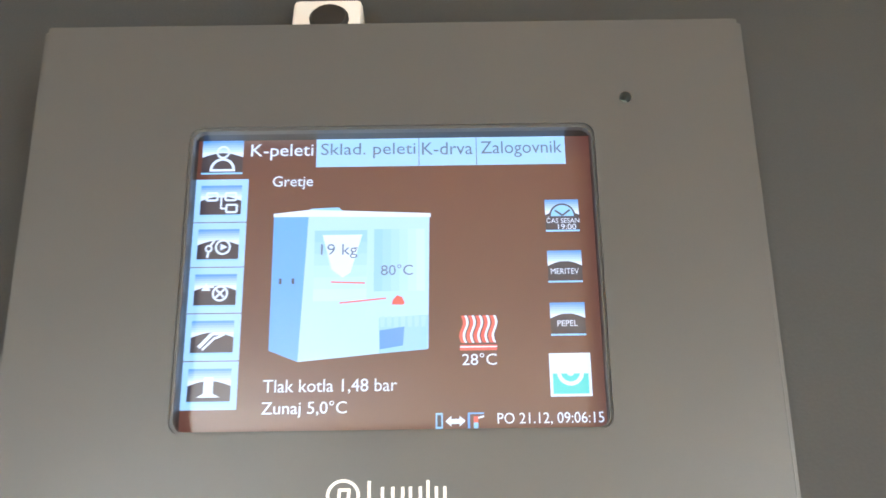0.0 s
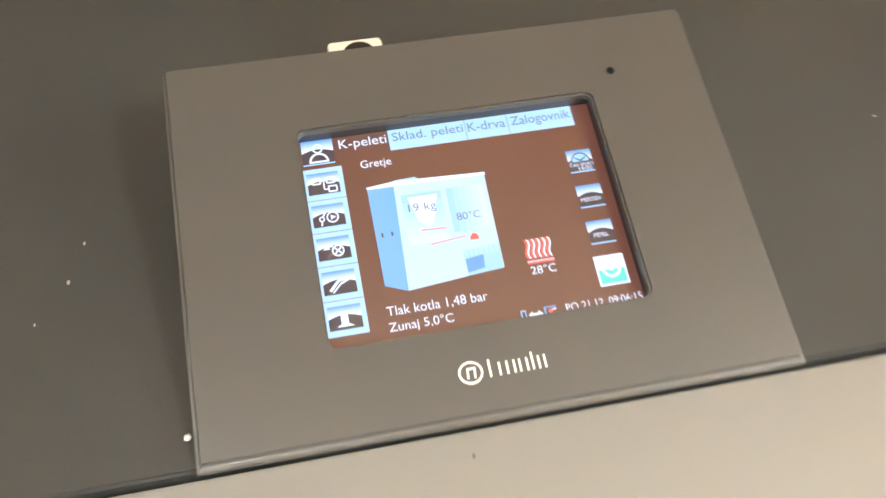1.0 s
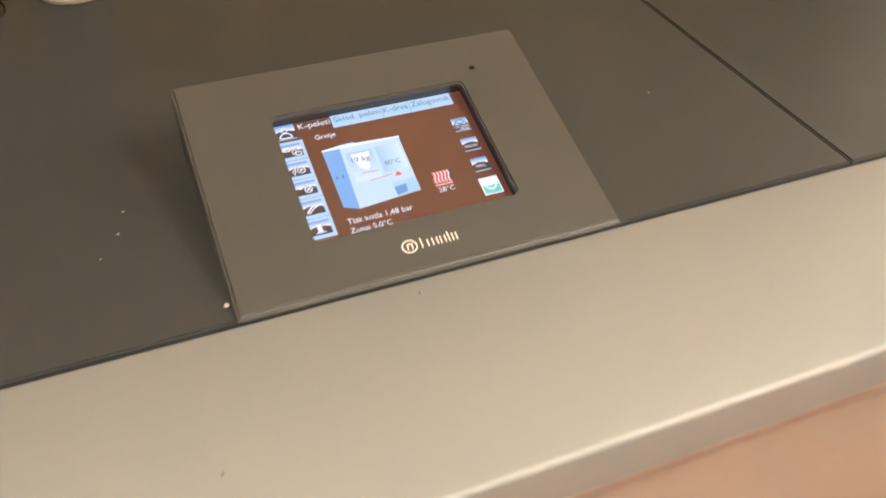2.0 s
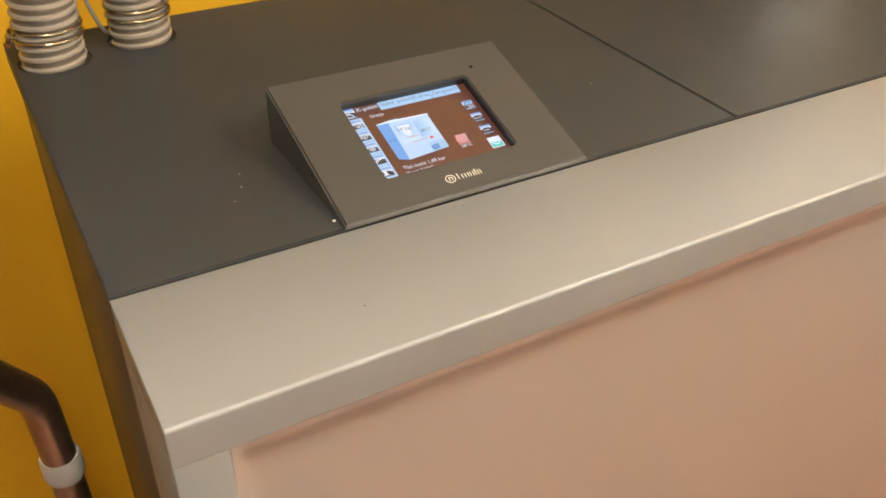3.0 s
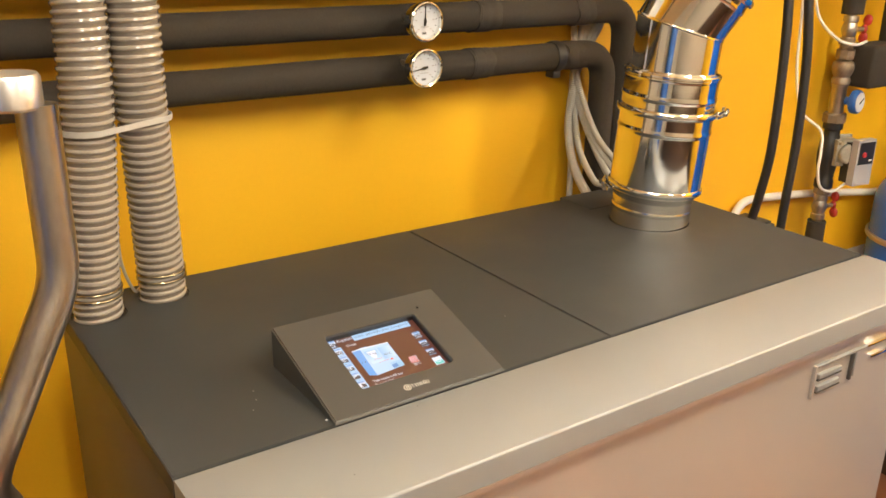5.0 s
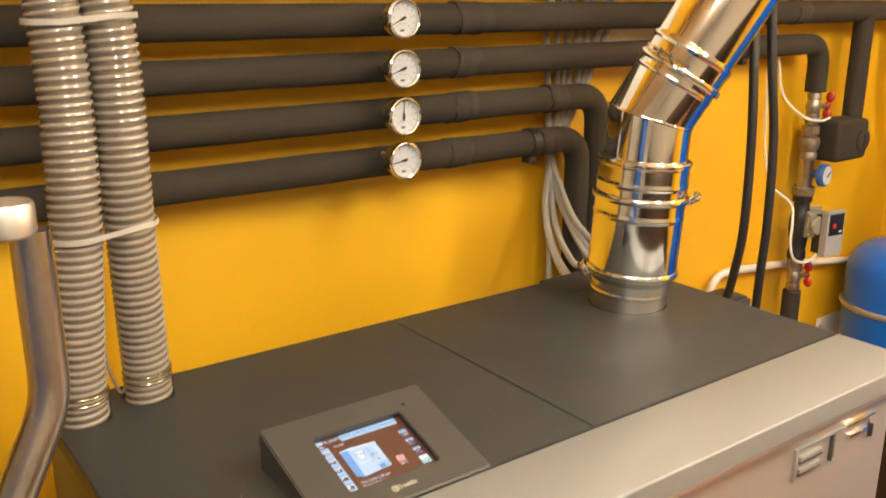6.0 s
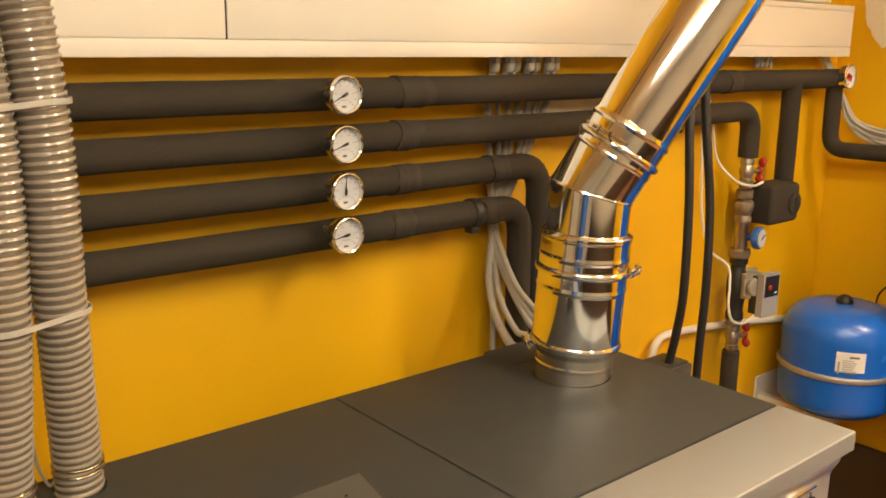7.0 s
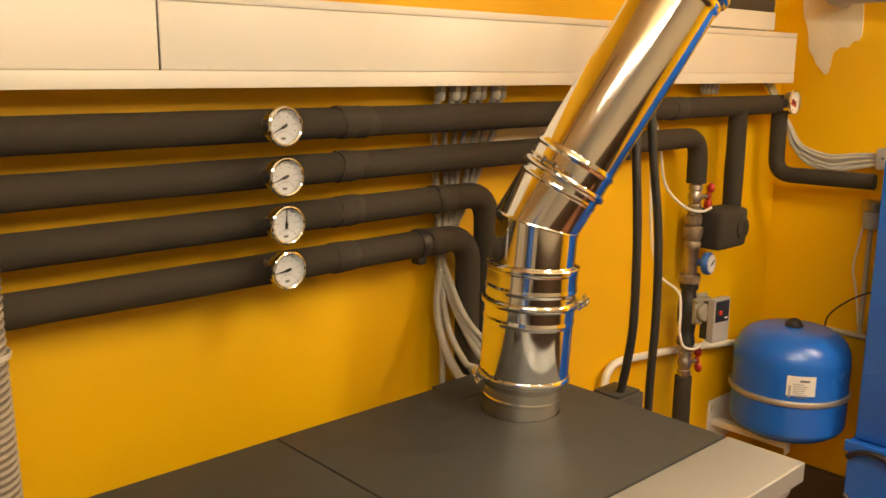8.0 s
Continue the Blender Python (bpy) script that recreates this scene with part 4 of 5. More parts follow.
insulated_pipe([(X0P, PY, Z4), (1.098, PY, Z4), (1.098, PY, 0.25), (1.098, 0.6, 0.25)], PR, "black foam-insulated heating pipe turning down behind the boiler", [(0.757, 0.05), (0.985, 0.045)])
insulated_pipe([(2.138, PY, Z1), (2.138, PY, 1.40)], PR, "black foam-insulated pipe dropping to the mixing valve", bend=0.03)
insulated_pipe([(2.375, PY, 1.722), (2.380, PY, 1.521), (2.400, 0.455, 1.522)], PR - 0.003, "black foam-insulated pipe turning towards the blue cabinet", bend=0.05)
insulated_pipe([(1.945, PY, 0.985), (1.945, PY, 0.001)], PR - 0.002, "black foam-insulated pipe below the pump, down to the floor")


def pipe_hanger(x, z):
    t = thing("pipe_hanger", (x, PY, z), "dark pipe clip screwed to the wall under a pipe", "pipe clip", "pipe clips")
    part("clip_ring", ring((x, PY, z), (1, 0, 0), PR * 1.02, 0.003, 0.02, 28), M_BLACK, t)
    part("clip_bolt", sweep([(x, PY + PR, z), (x, WALL_Y, z)], 0.005, 10), M_BLACK, t)
    part("clip_lug", box(x - 0.010, x + 0.010, PY - 0.012, PY + 0.012, z - PR - 0.014, z - PR + 0.001, 0.003), M_BLACK, t)


pipe_hanger(0.965, Z4)
for hz in (Z1, Z2, Z3, Z4):
    pipe_hanger(-0.9, hz)
pipe_hanger(1.62, Z1)
pipe_hanger(1.62, Z2)


def thermometer(x, z, needle, y=0.648, r=0.0295, red=False, group="dial thermometers"):
    """A dial thermometer on a pocket in the pipe, facing the room."""
    t = thing("dial_thermometer", (x, y, z), "round chrome dial thermometer with a white face on a pipe" if not red else "round dial gauge with a red and white face", "thermometer", group)
    F = (0, -1, 0)
    part("case", lathe([(r * 0.55, -0.022), (r * 0.93, -0.021), (r * 0.97, -0.017), (r, -0.006), (r * 1.06, -0.003), (r * 1.08, 0.0), (r * 1.05, 0.003), (r * 0.98, 0.0042), (r * 0.91, 0.003), (r * 0.885, 0.0), (r * 0.88, -0.004)], (x, y, z), F, 44, caps=False), M_CHROME, t, "chrome case and rim")
    dial = part("dial", lathe([(r * 0.935, -0.006), (r * 0.935, -0.004), (0.0005, -0.004)], (x, y, z), F, 44), M_DIAL if not red else M_LABEL, t)
    m = Matrix(((1, 0, 0, x), (0, 0, -1, y + 0.0037), (0, 1, 0, z), (0, 0, 0, 1)))
    for k in range(11):
        a = radians(225 - 27 * k)
        c, s = math.cos(a), math.sin(a)
        q = 0.0005
        part("tick", prism([(r * 0.70 * c - q * s, r * 0.70 * s + q * c), (r * 0.70 * c + q * s, r * 0.70 * s - q * c), (r * 0.80 * c + q * s, r * 0.80 * s - q * c), (r * 0.80 * c - q * s, r * 0.80 * s + q * c)], 0.0003, m), M_INK, dial, smooth=False)
    for k in range(6):
        a = radians(225 - 54 * k)
        c, s = r * 0.56 * math.cos(a), r * 0.56 * math.sin(a)
        part("dial_print", prism([(c - 0.0018, s - 0.0008), (c + 0.0018, s - 0.0008), (c + 0.0018, s + 0.0008), (c - 0.0018, s + 0.0008)], 0.0003, m), M_GREYP, dial, smooth=False)
    part("dial_print", prism([(-0.005, -r * 0.68), (0.003, -r * 0.68), (0.003, -r * 0.56), (-0.005, -r * 0.56)], 0.0003, m), M_INK if not red else M_RED, dial, smooth=False)
    part("dial_print", prism([(-0.008, -r * 0.30), (0.008, -r * 0.30), (0.008, -r * 0.26), (-0.008, -r * 0.26)], 0.0002, m), M_GREYP, dial, smooth=False)
    if red:
        part("dial_print", prism([(-r * 0.55, -r * 0.1), (r * 0.5, -r * 0.45), (r * 0.55, r * 0.05), (-r * 0.1, r * 0.35)], 0.0003, m), M_RED, dial, smooth=False)
    a = radians(needle)
    d, n = Vector((math.cos(a), math.sin(a))), Vector((-math.sin(a), math.cos(a)))
    m2 = m @ Matrix.Translation((0, 0, 0.0012))
    poly = [d * r * 0.86 + n * 0.0005, d * r * 0.25 + n * 0.0009, d * r * 0.1 + n * 0.0022, -d * r * 0.22 + n * 0.0022, -d * r * 0.22 - n * 0.0022, d * r * 0.1 - n * 0.0022, d * r * 0.25 - n * 0.0009, d * r * 0.86 - n * 0.0005]
    part("needle", prism([(p.x, p.y) for p in poly], 0.0005, m2), M_BLACK, t, "black needle", smooth=False)
    part("hub", lathe([(0.0024, 0), (0.0024, 0.0016), (0.001, 0.002)], (x, y + 0.0025, z), F, 14), M_BLACK, t)
    part("stem", lathe([(0.0085, 0.02), (0.0085, 0.045), (0.0055, 0.047), (0.0055, 0.09)], (x, y, z), (0, 1, 0), 16), M_BRASS, t, "brass stem")
    return t


for z, nd in ((1.731, 206), (1.652, 200), (1.5755, 88), (1.502, 190)):
    thermometer(0.611, z, nd)
thermometer(2.368, 1.733, 150, 0.690, 0.034, True, "dial gauges")


# ---- white cable duct over the pipes ----
duct = thing("cable_duct", (0.2, 0.76, 1.79), "long white PVC wall cable duct with clip-on lids", "cable duct")
DX0, DX1, DY, DZ0, DZ1 = LEFT_X + 0.02, 2.411, 0.72, 1.789, 1.931
part("trough", box(DX0, DX1, DY + 0.004, WALL_Y, DZ0, DZ1, 0.002), M_DUCT, duct)
part("lip", box(DX0, DX1, DY, DY + 0.006, DZ0, DZ0 + 0.0262, 0.002), M_DUCT, duct)
part("lip", box(DX0, DX1, DY, DY + 0.006, DZ1 - 0.0145, DZ1, 0.002), M_DUCT, duct)
for a, b in ((DX0, -1.0), (-0.997, 0.4445), (0.4475, DX1)):
    part("lid", box(a, b, DY + 0.0005, DY + 0.006, DZ0 + 0.0275, DZ1 - 0.0157, 0.0015), M_DUCT, duct, "plain white clip-on lid")
part("joint", box(0.444, 0.448, DY + 0.0025, DY + 0.006, DZ0 + 0.027, DZ1 - 0.015), M_GAP, duct)


def gland(x, y, z, s, group="cable glands"):
    t = thing("cable_gland", (x, y, z), "grey plastic cable gland under the white duct", "cable gland", group)
    part("nut", lathe([(0.011 * s, 0), (0.0125 * s, -0.002), (0.0125 * s, -0.010), (0.0105 * s, -0.013)], (x, y, z), (0, 0, 1), 6), M_COND, t, smooth=False)
    part("dome", lathe([(0.0105 * s, -0.013), (0.0115 * s, -0.018), (0.0095 * s, -0.027), (0.006 * s, -0.030)], (x, y, z), (0, 0, 1), 18), M_COND, t)


GX = [1.052 + 0.029 * i for i in range(7)]
for i, x in enumerate(GX):
    gland(x, 0.775 - 0.012 * (i % 2), DZ0, 1.0 + 0.1 * ((i * 3) % 3))
for i in range(4):
    gland(2.02 + 0.022 * i, 0.78, DZ0, 0.7)


def conduit(path, r, label, mt=M_COND, ripple=True, name="conduit", group="grey cable conduits"):
    bm = sweep(spline(path, 0.0021 if ripple else 0.008), r, 10 if ripple else 12, (0.0042, 0.0011, 0) if ripple else None)
    return whole(name, bm, mt, label, "conduit" if mt is M_COND else "cable", group)


RUNS = {
    0: [(1.075, 0.785, 1.46), (1.068, 0.780, 1.34), (1.060, 0.770, 1.20), (1.058, 0.765, 0.6)],
    1: [(1.065, 0.780, 1.441), (1.047, 0.770, 1.360), (1.030, 0.730, 1.287), (1.018, 0.670, 1.238), (1.029, 0.640, 1.215), (1.05, 0.63, 1.05), (1.05, 0.63, 0.6)],
    2: [(1.085, 0.780, 1.439), (1.078, 0.755, 1.371), (1.068, 0.710, 1.309), (1.068, 0.670, 1.264), (1.080, 0.640, 1.226), (1.09, 0.63, 1.05), (1.09, 0.63, 0.6)],
}
for i, x in enumerate(GX):
    run = (1, 1, 0, 1, 2, 2, 2)[i]
    o = ((i * 5) % 7 - 3) * 0.0062
    y = 0.780 - 0.012 * (i % 2)
    pts = [(x, y, DZ0 - 0.02), (x, 0.792, 1.70), (0.5 * x + 0.54 + 0.3 * o, 0.792, 1.56)]
    pts += [(min(a + o * 0.6, 1.062 if c > 0.69 else 9), c - abs(o) * 0.4, d + o * 0.9) for a, c, d in RUNS[run]]
    conduit(pts, 0.0058 if i % 3 else 0.0066, "ribbed grey conduit falling from the duct behind the boiler")

# ---- black hoses and their box beside the boiler ----
cab = thing("riser_box", (1.39, 0.52, 0), "dark grey metal riser box beside the boiler", "box")
part("body", box(1.345, 1.435, 0.52, 0.60, 0.0, 1.128, 0.004), M_SIDE, cab)
part("cover", box(1.352, 1.43, 0.527, 0.595, 1.128, 1.133, 0.002), M_ANTH, cab)
for pts in ([(1.385, 0.55, 1.12), (1.386, 0.535, 1.20), (1.388, 0.525, 1.30), (1.392, 0.53, 1.48), (1.402, 0.55, 1.66), (1.43, 0.58, 1.85), (1.50, 0.62, 2.1), (1.58, 0.64, 2.549)], [(1.455, 0.525, 0.002), (1.460, 0.525, 0.9), (1.463, 0.525, 1.14), (1.474, 0.527, 1.30), (1.476, 0.535, 1.48), (1.468, 0.555, 1.66), (1.48, 0.58, 1.85), (1.55, 0.63, 2.1), (1.63, 0.66, 2.549)]):
    conduit(pts, 0.0098, "thick black rubber cable rising behind the flue", M_CABLE, False, "black_cable", "black cables")
conduit([(1.640, 0.785, 0.70), (1.642, 0.785, 0.92), (1.646, 0.785, 1.01), (1.660, 0.785, 1.05), (1.70, 0.785, 1.068), (1.80, 0.785, 1.062), (1.96, 0.785, 1.046), (2.14, 0.785, 1.022), (2.31, 0.785, 0.998), (2.50, 0.785, 0.98)], 0.0105, "thick white cable curving along the yellow wall", M_WHITE, False, "white_cable", "white cables")

# ---- pump line ----
LX, LY = 1.945, PY
line_t = thing("pump_line", (LX, LY, 1.0), "brass and nickel valve line with a small circulation pump", "pump line")
part("pipe", lathe([(0.0125, 0.97), (0.0125, 1.55)], (LX, LY, 0), Z, 18), M_BRASS, line_t)


def ball_valve(z, turn):
    v = part("ball_valve", lathe([(0.0175, -0.034), (0.0185, -0.030), (0.0185, -0.020), (0.015, -0.018), (0.017, -0.012), (0.0205, 0.0), (0.017, 0.012), (0.015, 0.018), (0.0185, 0.020), (0.0185, 0.030), (0.0175, 0.034)], (LX, LY, z), Z, 20), M_NICKEL, line_t, "nickel-plated ball valve")
    s = Vector((0.045, -0.012, 0))
    part("valve_stem", sweep([Vector((LX, LY, z)), Vector((LX, LY, z)) + s * 0.9], 0.006, 10), M_BRASS, v)
    c = Vector((LX, LY, z)) + s
    bm = bmesh.new()
    for zz, rr in ((-0.022, 0.0125), (0.0, 0.0095), (0.022, 0.0125)):
        sv = bmesh.ops.create_icosphere(bm, subdivisions=2, radius=rr)["verts"]
        bmesh.ops.scale(bm, vec=(0.6, 1, 1.2), verts=sv)
        bmesh.ops.translate(bm, vec=(0.25 * abs(zz), 0, zz), verts=sv)
    bmesh.ops.transform(bm, matrix=Matrix.Translation(c) @ Matrix.Rotation(radians(turn), 4, "X"), verts=bm.verts)
    part("valve_handle", bm, M_RED, v, "red butterfly handle")


ball_valve(1.490, 8)
ball_valve(1.025, -4)
part("union", lathe([(0.016, 1.415), (0.022, 1.417), (0.023, 1.424), (0.023, 1.440), (0.017, 1.443), (0.017, 1.452), (0.021, 1.454), (0.021, 1.461), (0.016, 1.463)], (LX, LY, 0), Z, 8), M_BRASS, line_t, "brass union nut", False)
part("check_valve", lathe([(0.018, 1.352), (0.0225, 1.354), (0.0235, 1.364), (0.020, 1.372), (0.0255, 1.384), (0.0275, 1.396), (0.0255, 1.408), (0.018, 1.414)], (LX, LY, 0), Z, 20), M_BRASS, line_t, "dark brass check valve")
part("sensor_well", lathe([(0.017, 1.276), (0.019, 1.278), (0.019, 1.345), (0.0205, 1.348), (0.0205, 1.352), (0.016, 1.353)], (LX, LY, 0), Z, 20), M_NICKEL, line_t)
part("flange", lathe([(0.018, 1.254), (0.029, 1.255), (0.030, 1.258), (0.030, 1.276), (0.028, 1.279), (0.018, 1.280)], (LX, LY, 0), Z, 8), M_BRASS, line_t, "", False)
part("pump_neck", lathe([(0.019, 1.078), (0.024, 1.080), (0.024, 1.098), (0.021, 1.105), (0.023, 1.125), (0.027, 1.150), (0.028, 1.170), (0.027, 1.190), (0.024, 1.212), (0.020, 1.222), (0.020, 1.236), (0.025, 1.238), (0.025, 1.253)], (LX, LY, 0), Z, 24), M_BLACK, line_t, "black cast pump housing")
QM = Matrix.Translation((1.962, LY - 0.026, 1.180)) @ Matrix.Rotation(radians(-24), 4, "Z")
pump = part("pump_motor", box(-0.030, 0.030, -0.022, 0.018, -0.034, 0.034, 0.006, 2, None, QM), M_CAST, line_t, "grey cast pump motor with bolted flange")
part("flange_plate", box(-0.036, 0.036, 0.018, 0.026, -0.040, 0.040, 0.003, 2, None, QM), M_CAST, pump)
part("end_cap", lathe([(0.024, 0), (0.026, 0.003), (0.026, 0.012), (0.022, 0.016), (0.004, 0.017)], QM @ Vector((0, -0.021, 0)), QM.to_3x3() @ Vector((0, -1, 0)), 24), M_CAST, pump)
for kx in (-0.024, 0.024):
    for kz in (-0.028, 0.028):
        part("bolt", lathe([(0.0048, 0), (0.0048, 0.006), (0.003, 0.008)], QM @ Vector((kx, -0.021, kz)), QM.to_3x3() @ Vector((0, -1, 0)), 8), M_NICKEL, pump, smooth=False)
PM = Matrix.Translation((1.988, 0.664, 1.160)) @ Matrix.Rotation(radians(-8), 4, "Z")
part("terminal_back", box(-0.043, 0.016, 0.006, 0.03, -0.055, 0.05, 0.004, 2, None, PM), M_BLACK, line_t)
cbx = part("terminal_box", box(-0.043, 0.022, -0.014, 0.006, -0.060, 0.060, 0.004, 2, None, PM), M_GREYP, line_t, "light grey pump control box")
part("label_plate", box(-0.036, 0.018, -0.0152, -0.0135, -0.004, 0.054, 0, 1, None, PM), M_BLACK, cbx)
part("dial_knob", lathe([(0.007, 0), (0.007, 0.003), (0.006, 0.004)], PM @ Vector((-0.018, -0.015, 0.022)), PM.to_3x3() @ Vector((0, -1, 0)), 20), M_RED, cbx, "small red knob")
part("label_plate", box(0.002, 0.012, -0.0162, -0.0151, 0.004, 0.008, 0, 1, None, PM), M_LABEL, cbx)
part("lower_union", lathe([(0.017, 1.060), (0.022, 1.062), (0.022, 1.078), (0.017, 1.080)], (LX, LY, 0), Z, 8), M_BRASS, line_t, "", False)
bg = part("gauge_body", lathe([(0.010, 0.0), (0.010, 0.03), (0.019, 0.034), (0.029, 0.036), (0.0305, 0.040), (0.0305, 0.050), (0.0275, 0.054)], (LX + 0.007, LY, 1.312), (0.12, -0.99, 0.03), 28), M_BLUEP, line_t, "blue plastic thermometer handle")
gq = Vector((0.12, -0.99, 0.03)).normalized()
gc = Vector((LX + 0.007, LY, 1.312)) + gq * 0.0545
part("gauge_face", lathe([(0.0245, 0.0), (0.0245, 0.001), (0.001, 0.001)], gc, gq, 28), M_DIAL, bg)
part("gauge_needle", sweep([gc + gq * 0.002 + Vector((0.012, 0, 0.009)), gc + gq * 0.002 + Vector((-0.004, 0, -0.004))], 0.0013, 6), M_BLACK, bg)
conduit([(1.80, 0.775, 1.70), (1.812, 0.765, 1.62), (1.822, 0.75, 1.53), (1.86, 0.715, 1.475), (1.92, 0.70, 1.458), (1.975, 0.705, 1.462)], 0.0036, "thin white cable looping to the mixing valve", M_WHITE, False, "thin_cable", "white cables")
conduit([(1.808, 0.795, 1.69), (1.815, 0.79, 1.52), (1.818, 0.78, 1.38), (1.832, 0.76, 1.29), (1.865, 0.72, 1.245), (1.85, 0.70, 1.20), (1.835, 0.69, 1.15), (1.85, 0.685, 1.105), (1.90, 0.68, 1.088), (1.955, 0.682, 1.10)], 0.0036, "thin white cable looping to the pump", M_WHITE, False, "thin_cable", "white cables")

valve = thing("mixing_valve", (2.09, PY, 1.39), "mixing valve wrapped in black foam insulation", "valve")
part("insulation_block", box(1.985, 2.130, PY - 0.06, PY + 0.03, 1.343, 1.452, 0.014, 3), M_FOAM, valve)
part("end_disc", lathe([(0.030, 0), (0.030, 0.004), (0.024, 0.006), (0.004, 0.006)], (2.098, PY - 0.06, 1.395), (0, -1, 0), 24), M_TAPE, valve)
part("slot", box(2.094, 2.102, PY - 0.068, PY - 0.0655, 1.378, 1.412), M_BLACK, valve)

# ---- blue expansion vessel on its bracket ----
TX, TYY, TR = 2.30, 0.60, 0.163
tank = thing("expansion_vessel", (TX, TYY, 0.737), "glossy blue steel expansion vessel on a wall bracket", "expansion vessel")
prof = []
for k in range(11):
    a = radians(90 * k / 10)
    prof.append((max(0.002, TR * math.sin(a) ** 0.75), 0.815 - 0.054 * math.cos(a) ** 1.2))
prof += [(TR, 0.84), (TR, 0.872), (TR, 1.0)]
for k in range(1, 15):
    a = radians(90 * k / 14)
    prof.append((max(0.002, TR * math.cos(a) ** 0.45), 1.0 + 0.093 * math.sin(a) ** 1.0))
body = part("body", lathe(prof, (TX, TYY, 0), Z, 64), M_BLUE, tank)
part("band", ring((TX, TYY, 0.910), Z, TR, 0.0075, 0.016, 64), M_ZINC, tank, "galvanised clamping band")
part("valve_cap", lathe([(0.024, 0), (0.024, 0.006), (0.020, 0.014), (0.012, 0.022), (0.004, 0.024)], (TX, TYY, 1.093), Z, 20), M_BLACK, tank, "black plastic valve cap")


def tank_patch(a0, a1, z0, z1, mt, off, name, parent):
    bm = bmesh.new()
    n = 10
    rows = []
    for k in range(n + 1):
        a = radians(a0 + (a1 - a0) * k / n)
        rows.append([bm.verts.new((TX + (TR + off) * math.cos(a), TYY + (TR + off) * math.sin(a), z)) for z in (z0, z1)])
    for A, B in zip(rows, rows[1:]):
        bm.faces.new((A[0], B[0], B[1], A[1]))
    return part(name, bm, mt, parent)


LA = 203
lab = tank_patch(LA, LA + 27, 0.936, 0.994, M_LABEL, 0.0015, "label", tank)
for k in range(6):
    tank_patch(LA + 6, LA + 19 - (k * 3) % 4, 0.938 + 0.0062 * k, 0.9405 + 0.0062 * k, M_GREYP, 0.0025, "print_bar", lab)
tank_patch(LA + 12, LA + 21, 0.977, 0.983, M_INK, 0.0025, "print_bar", lab)
tank_patch(LA + 9, LA + 19, 0.931, 0.9345, M_INK, 0.0025, "print_bar", lab)
tank_patch(LA + 2, LA + 4, 0.931, 0.966, M_GREYP, 0.0025, "print_bar", lab)
br = thing("vessel_bracket", (2.25, 0.7, 0.70), "pale galvanised wall bracket under the blue vessel", "bracket")
part("arm", box(2.232, 2.262, 0.565, WALL_Y, 0.7395, 0.761, 0.002), M_PRINT, br)
part("wall_plate", box(2.215, 2.43, WALL_Y - 0.006, WALL_Y, 0.68, 0.82, 0.002), M_PRINT, br)
part("screw", lathe([(0.006, 0), (0.006, 0.003), (0.003, 0.004)], (2.226, WALL_Y - 0.006, 0.795), (0, -1, 0), 10), M_CAP, br)
part("end_tab", box(2.232, 2.262, 0.561, 0.5645, 0.722, 0.766, 0.001), M_PRINT, br)

# ---- east side: junction box, cable bundle, filter, blue cabinet ----
jb = thing("junction_box", (2.48, 0.45, 1.58), "small grey junction box on the yellow wall", "junction box")
part("body", box(2.44, WALL_X, 0.36, 0.475, 1.553, 1.612, 0.004), M_GREYP, jb)
part("screw", lathe([(0.004, 0), (0.004, 0.002)], (2.44, 0.455, 1.585), (-1, 0, 0), 10), M_INK, jb)
for i in range(6):
    k = i / 5
    u = ((i * 5) % 6) * 0.009
    conduit([(2.36 + 0.008 * i, 0.785, DZ0 + 0.005), (2.42 + 0.004 * i, 0.772, 1.73), (2.452 + 0.004 * (i % 2), 0.752 - 0.2 * u, 1.665), (2.462 - 0.006 * (i % 3), 0.730 - 0.5 * u, 1.602 + 0.2 * u), (2.460 + 0.006 * (i % 2), 0.682 - 0.25 * u, 1.556 + 0.75 * u), (2.464 - 0.005 * (i % 3), 0.610, 1.535 + u), (2.462 + 0.006 * (i % 2), 0.545, 1.549 + 0.85 * u), (2.464, 0.474, 1.566 + 0.6 * u)], 0.0052, "pale grey cable of a bundle sagging to the junction box", M_COND, False, "bundle_cable", "bundled cables")
fl = thing("water_filter", (2.47, 0.47, 1.42), "small water filter with a clear cup and dark head", "filter")
part("head", lathe([(0.030, 0.030), (0.034, 0.034), (0.034, 0.058), (0.028, 0.062)], (2.47, 0.475, 1.40), Z, 24), M_TUBE, fl)
part("cup", lathe([(0.022, -0.02), (0.028, -0.012), (0.029, 0.028), (0.028, 0.031)], (2.47, 0.475, 1.40), Z, 24), M_GREYP, fl)
part("mount", box(2.49, WALL_X, 0.455, 0.495, 1.40, 1.45, 0.002), M_TUBE, fl)
conduit([(2.475, 0.50, 1.40), (2.485, 0.515, 1.33), (2.50, 0.53, 1.25), (2.502, 0.515, 1.18), (2.505, 0.50, 1.08)], 0.0032, "thin white cable hanging down the wall", M_WHITE, False, "thin_cable", "white cables")
conduit([(2.505, 0.60, 1.035), (2.505, 0.59, 1.09), (2.50, 0.53, 1.15), (2.49, 0.46, 1.19), (2.48, 0.40, 1.20)], 0.0026, "thin black cable running up the wall", M_CABLE, False, "thin_cable", "black cables")
whole("wall_conduit", sweep([(2.508, 0.66, 1.045), (2.508, 0.30, 1.045)], 0.009, 12), M_COND, "straight pale plastic conduit along the wall", "conduit")
whole("wall_conduit", sweep([(2.508, 0.495, 1.045), (2.508, 0.495, 1.38)], 0.007, 12), M_COND, "upright pale plastic conduit on the wall", "conduit")

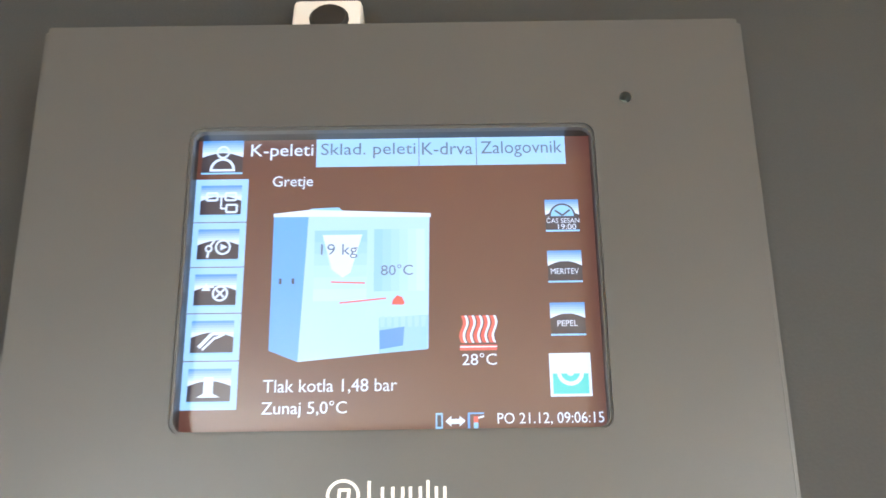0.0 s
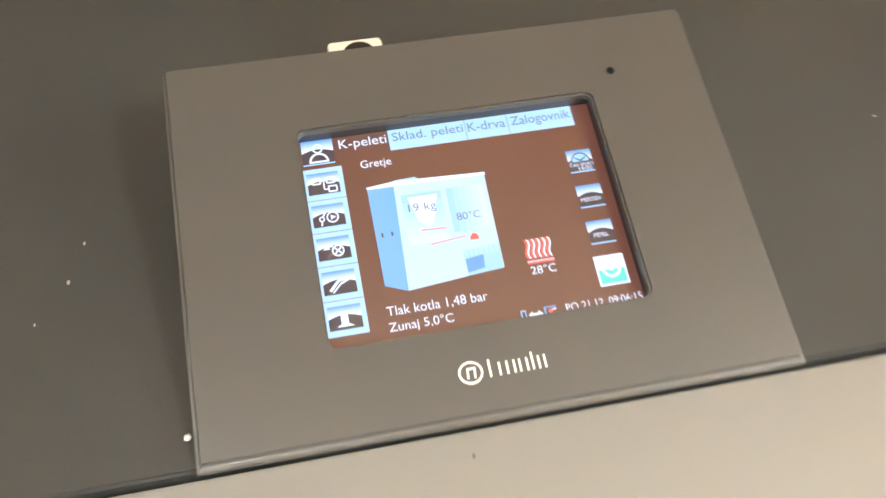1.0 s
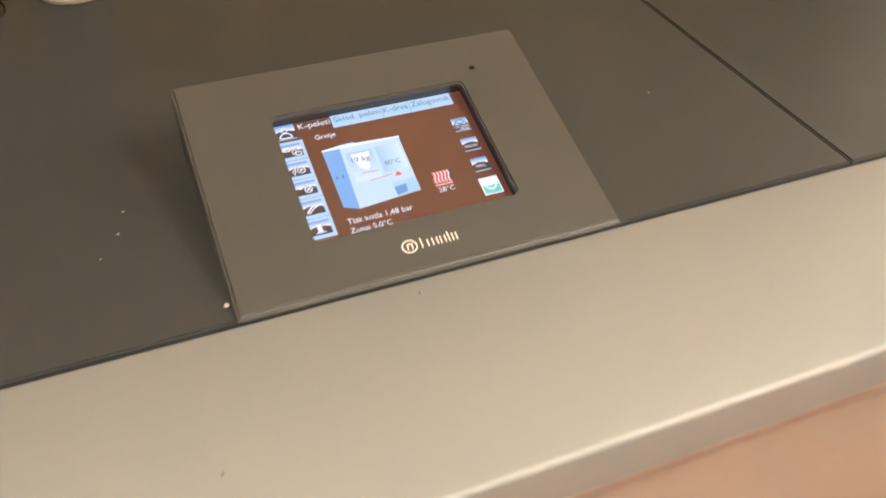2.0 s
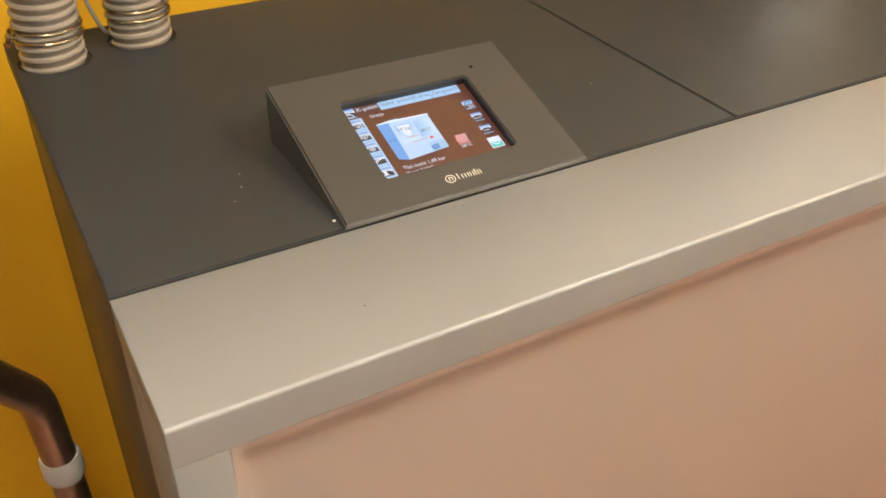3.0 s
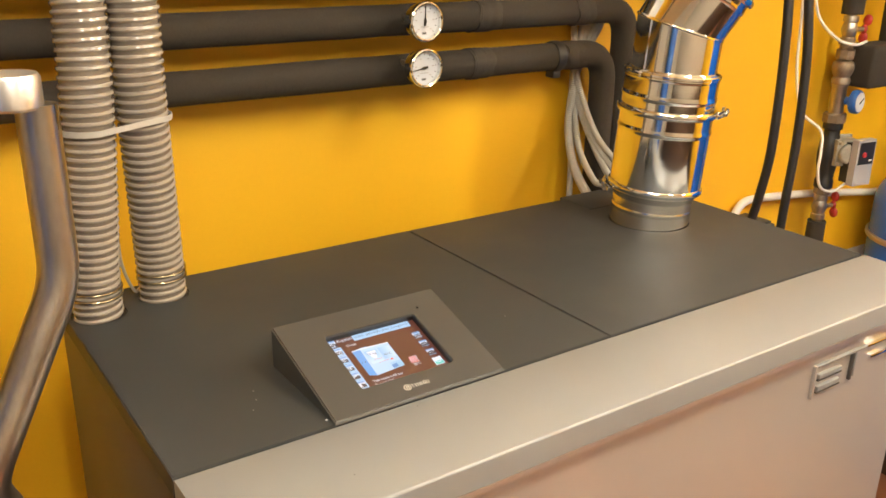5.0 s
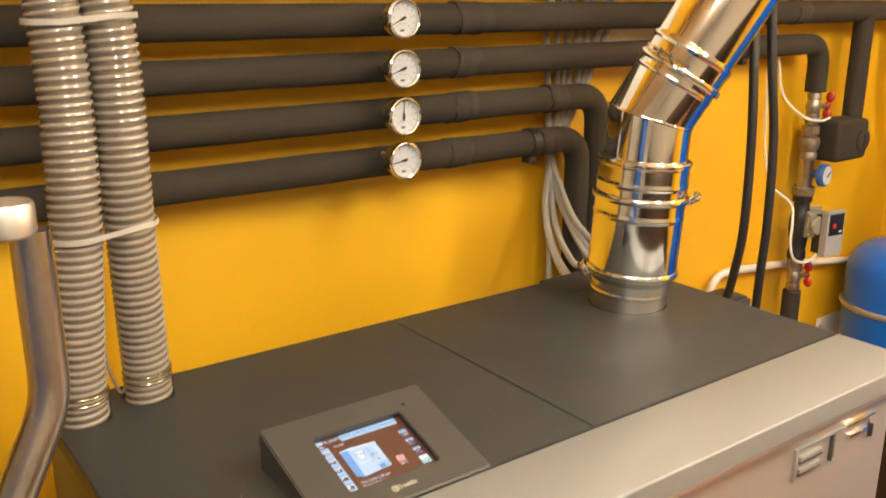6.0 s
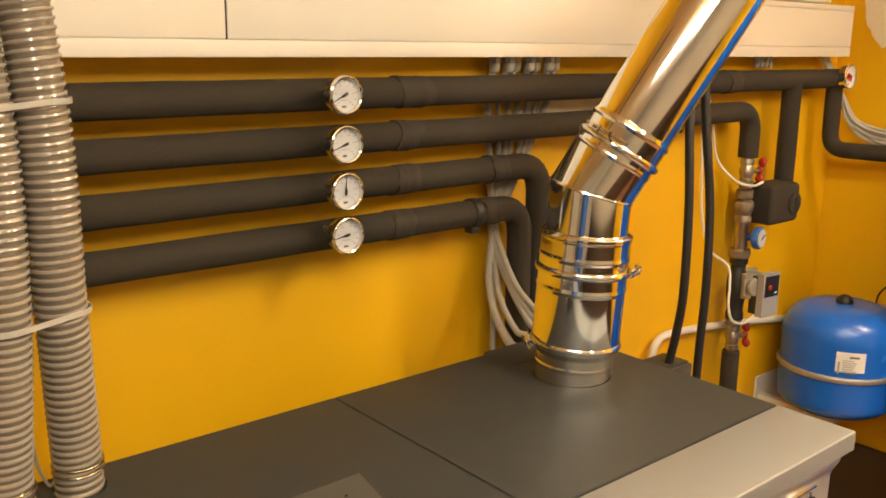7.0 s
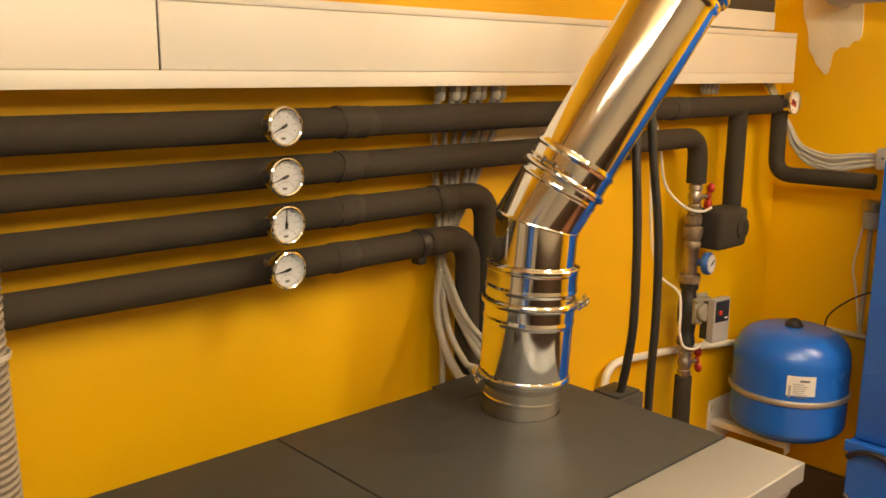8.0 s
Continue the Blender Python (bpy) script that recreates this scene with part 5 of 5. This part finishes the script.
bc = thing("blue_cabinet", (2.4, 0.1, 0), "tall blue enamelled steel equipment cabinet", "cabinet")
part("body", box(2.25, 2.50, -0.55, 0.378, 0.83, 1.60, 0.006), M_BLUE, bc)
part("base", box(2.242, 2.50, -0.57, 0.390, 0.0, 0.825, 0.006), M_BLUE, bc)
part("rail", box(2.225, 2.2415, -0.57, 0.394, 0.795, 0.827, 0.003), M_BLUE, bc)
ck = [(2.215, 0.31 + 0.09 * math.cos(a), 0.73 + 0.085 * math.sin(a)) for a in [radians(40 + 20 * i) for i in range(15)]]
conduit(ck, 0.0075, "coiled black cable hanging on the blue cabinet", M_CABLE, False, "coiled_cable", "black cables")

# ---- device on the duct, pipe near the ceiling ----
dv = thing("control_box", (2.12, 0.75, 1.93), "white control box with a dark upper half on the duct", "control box")
part("lower_shell", box(1.95, 2.302, 0.735, WALL_Y, 1.936, 1.985, 0.004), M_DUCT, dv)
part("feet", box(2.0, 2.28, 0.75, WALL_Y, 1.931, 1.937), M_GREYP, dv)
part("upper_shell", box(1.952, 2.298, 0.737, WALL_Y, 1.985, 2.12, 0.004), M_SIDE, dv)
part("side_knob", lathe([(0.010, 0), (0.012, 0.004), (0.012, 0.014), (0.009, 0.018)], (2.298, 0.755, 2.008), (1, 0, 0), 14), M_TUBE, dv)
dp = thing("wrapped_pipe", (2.46, 0.4, 2.03), "grey-brown wrapped pipe entering the wall by the plaster", "pipe")
part("wrap", sweep([(WALL_X, 0.640, 2.035), (2.40, 0.615, 2.035), (2.36, 0.50, 2.035), (2.34, 0.2, 2.035), (2.34, -1.0, 2.035)], 0.030, 18, (0.045, 0.0025, 0)), M_COND, dp)
plaster = prism([(1.30 + 0.17 * math.cos(a) * (1 + 0.12 * math.sin(3 * a)), 2.07 + 0.10 * math.sin(a) * (1 + 0.15 * math.cos(2 * a))) for a in [radians(12 * i) for i in range(30)]], 0.003, Matrix(((1, 0, 0, 0), (0, 0, -1, WALL_Y), (0, 1, 0, 0), (0, 0, 0, 1))))
whole("plaster_patch", plaster, M_PATCH, "uneven patch of bare white plaster on the yellow wall", "plaster", kind="structure")

band = prism([(1.30 + 0.15 * math.cos(a) * (1 + 0.10 * math.sin(4 * a)), 1.672 + 0.045 * math.sin(a) * (1 + 0.2 * math.cos(3 * a))) for a in [radians(12 * i) for i in range(30)]], 0.003, Matrix(((1, 0, 0, 0), (0, 0, -1, WALL_Y), (0, 1, 0, 0), (0, 0, 0, 1))))
whole("plaster_patch", band, M_PATCH, "strip of bare white plaster behind the heating pipes", "plaster", kind="structure")

# ---- unseen blue cylinder, added behind the camera for the stripe mirrored in the flue ----
bt = thing("blue_cylinder", (-1.50, -0.85, 0), "tall blue cylinder, unseen, added for its reflection in the flue", "buffer tank")
part("jacket", lathe([(0.36, 0.05), (0.37, 0.06), (0.37, 1.92), (0.34, 1.97), (0.2, 2.0), (0.01, 2.0)], (-1.50, -0.85, 0), Z, 48), M_BLUEP, bt)
part("foot_ring", lathe([(0.30, 0.0), (0.30, 0.05)], (-1.50, -0.85, 0), Z, 32), M_BLACK, bt)
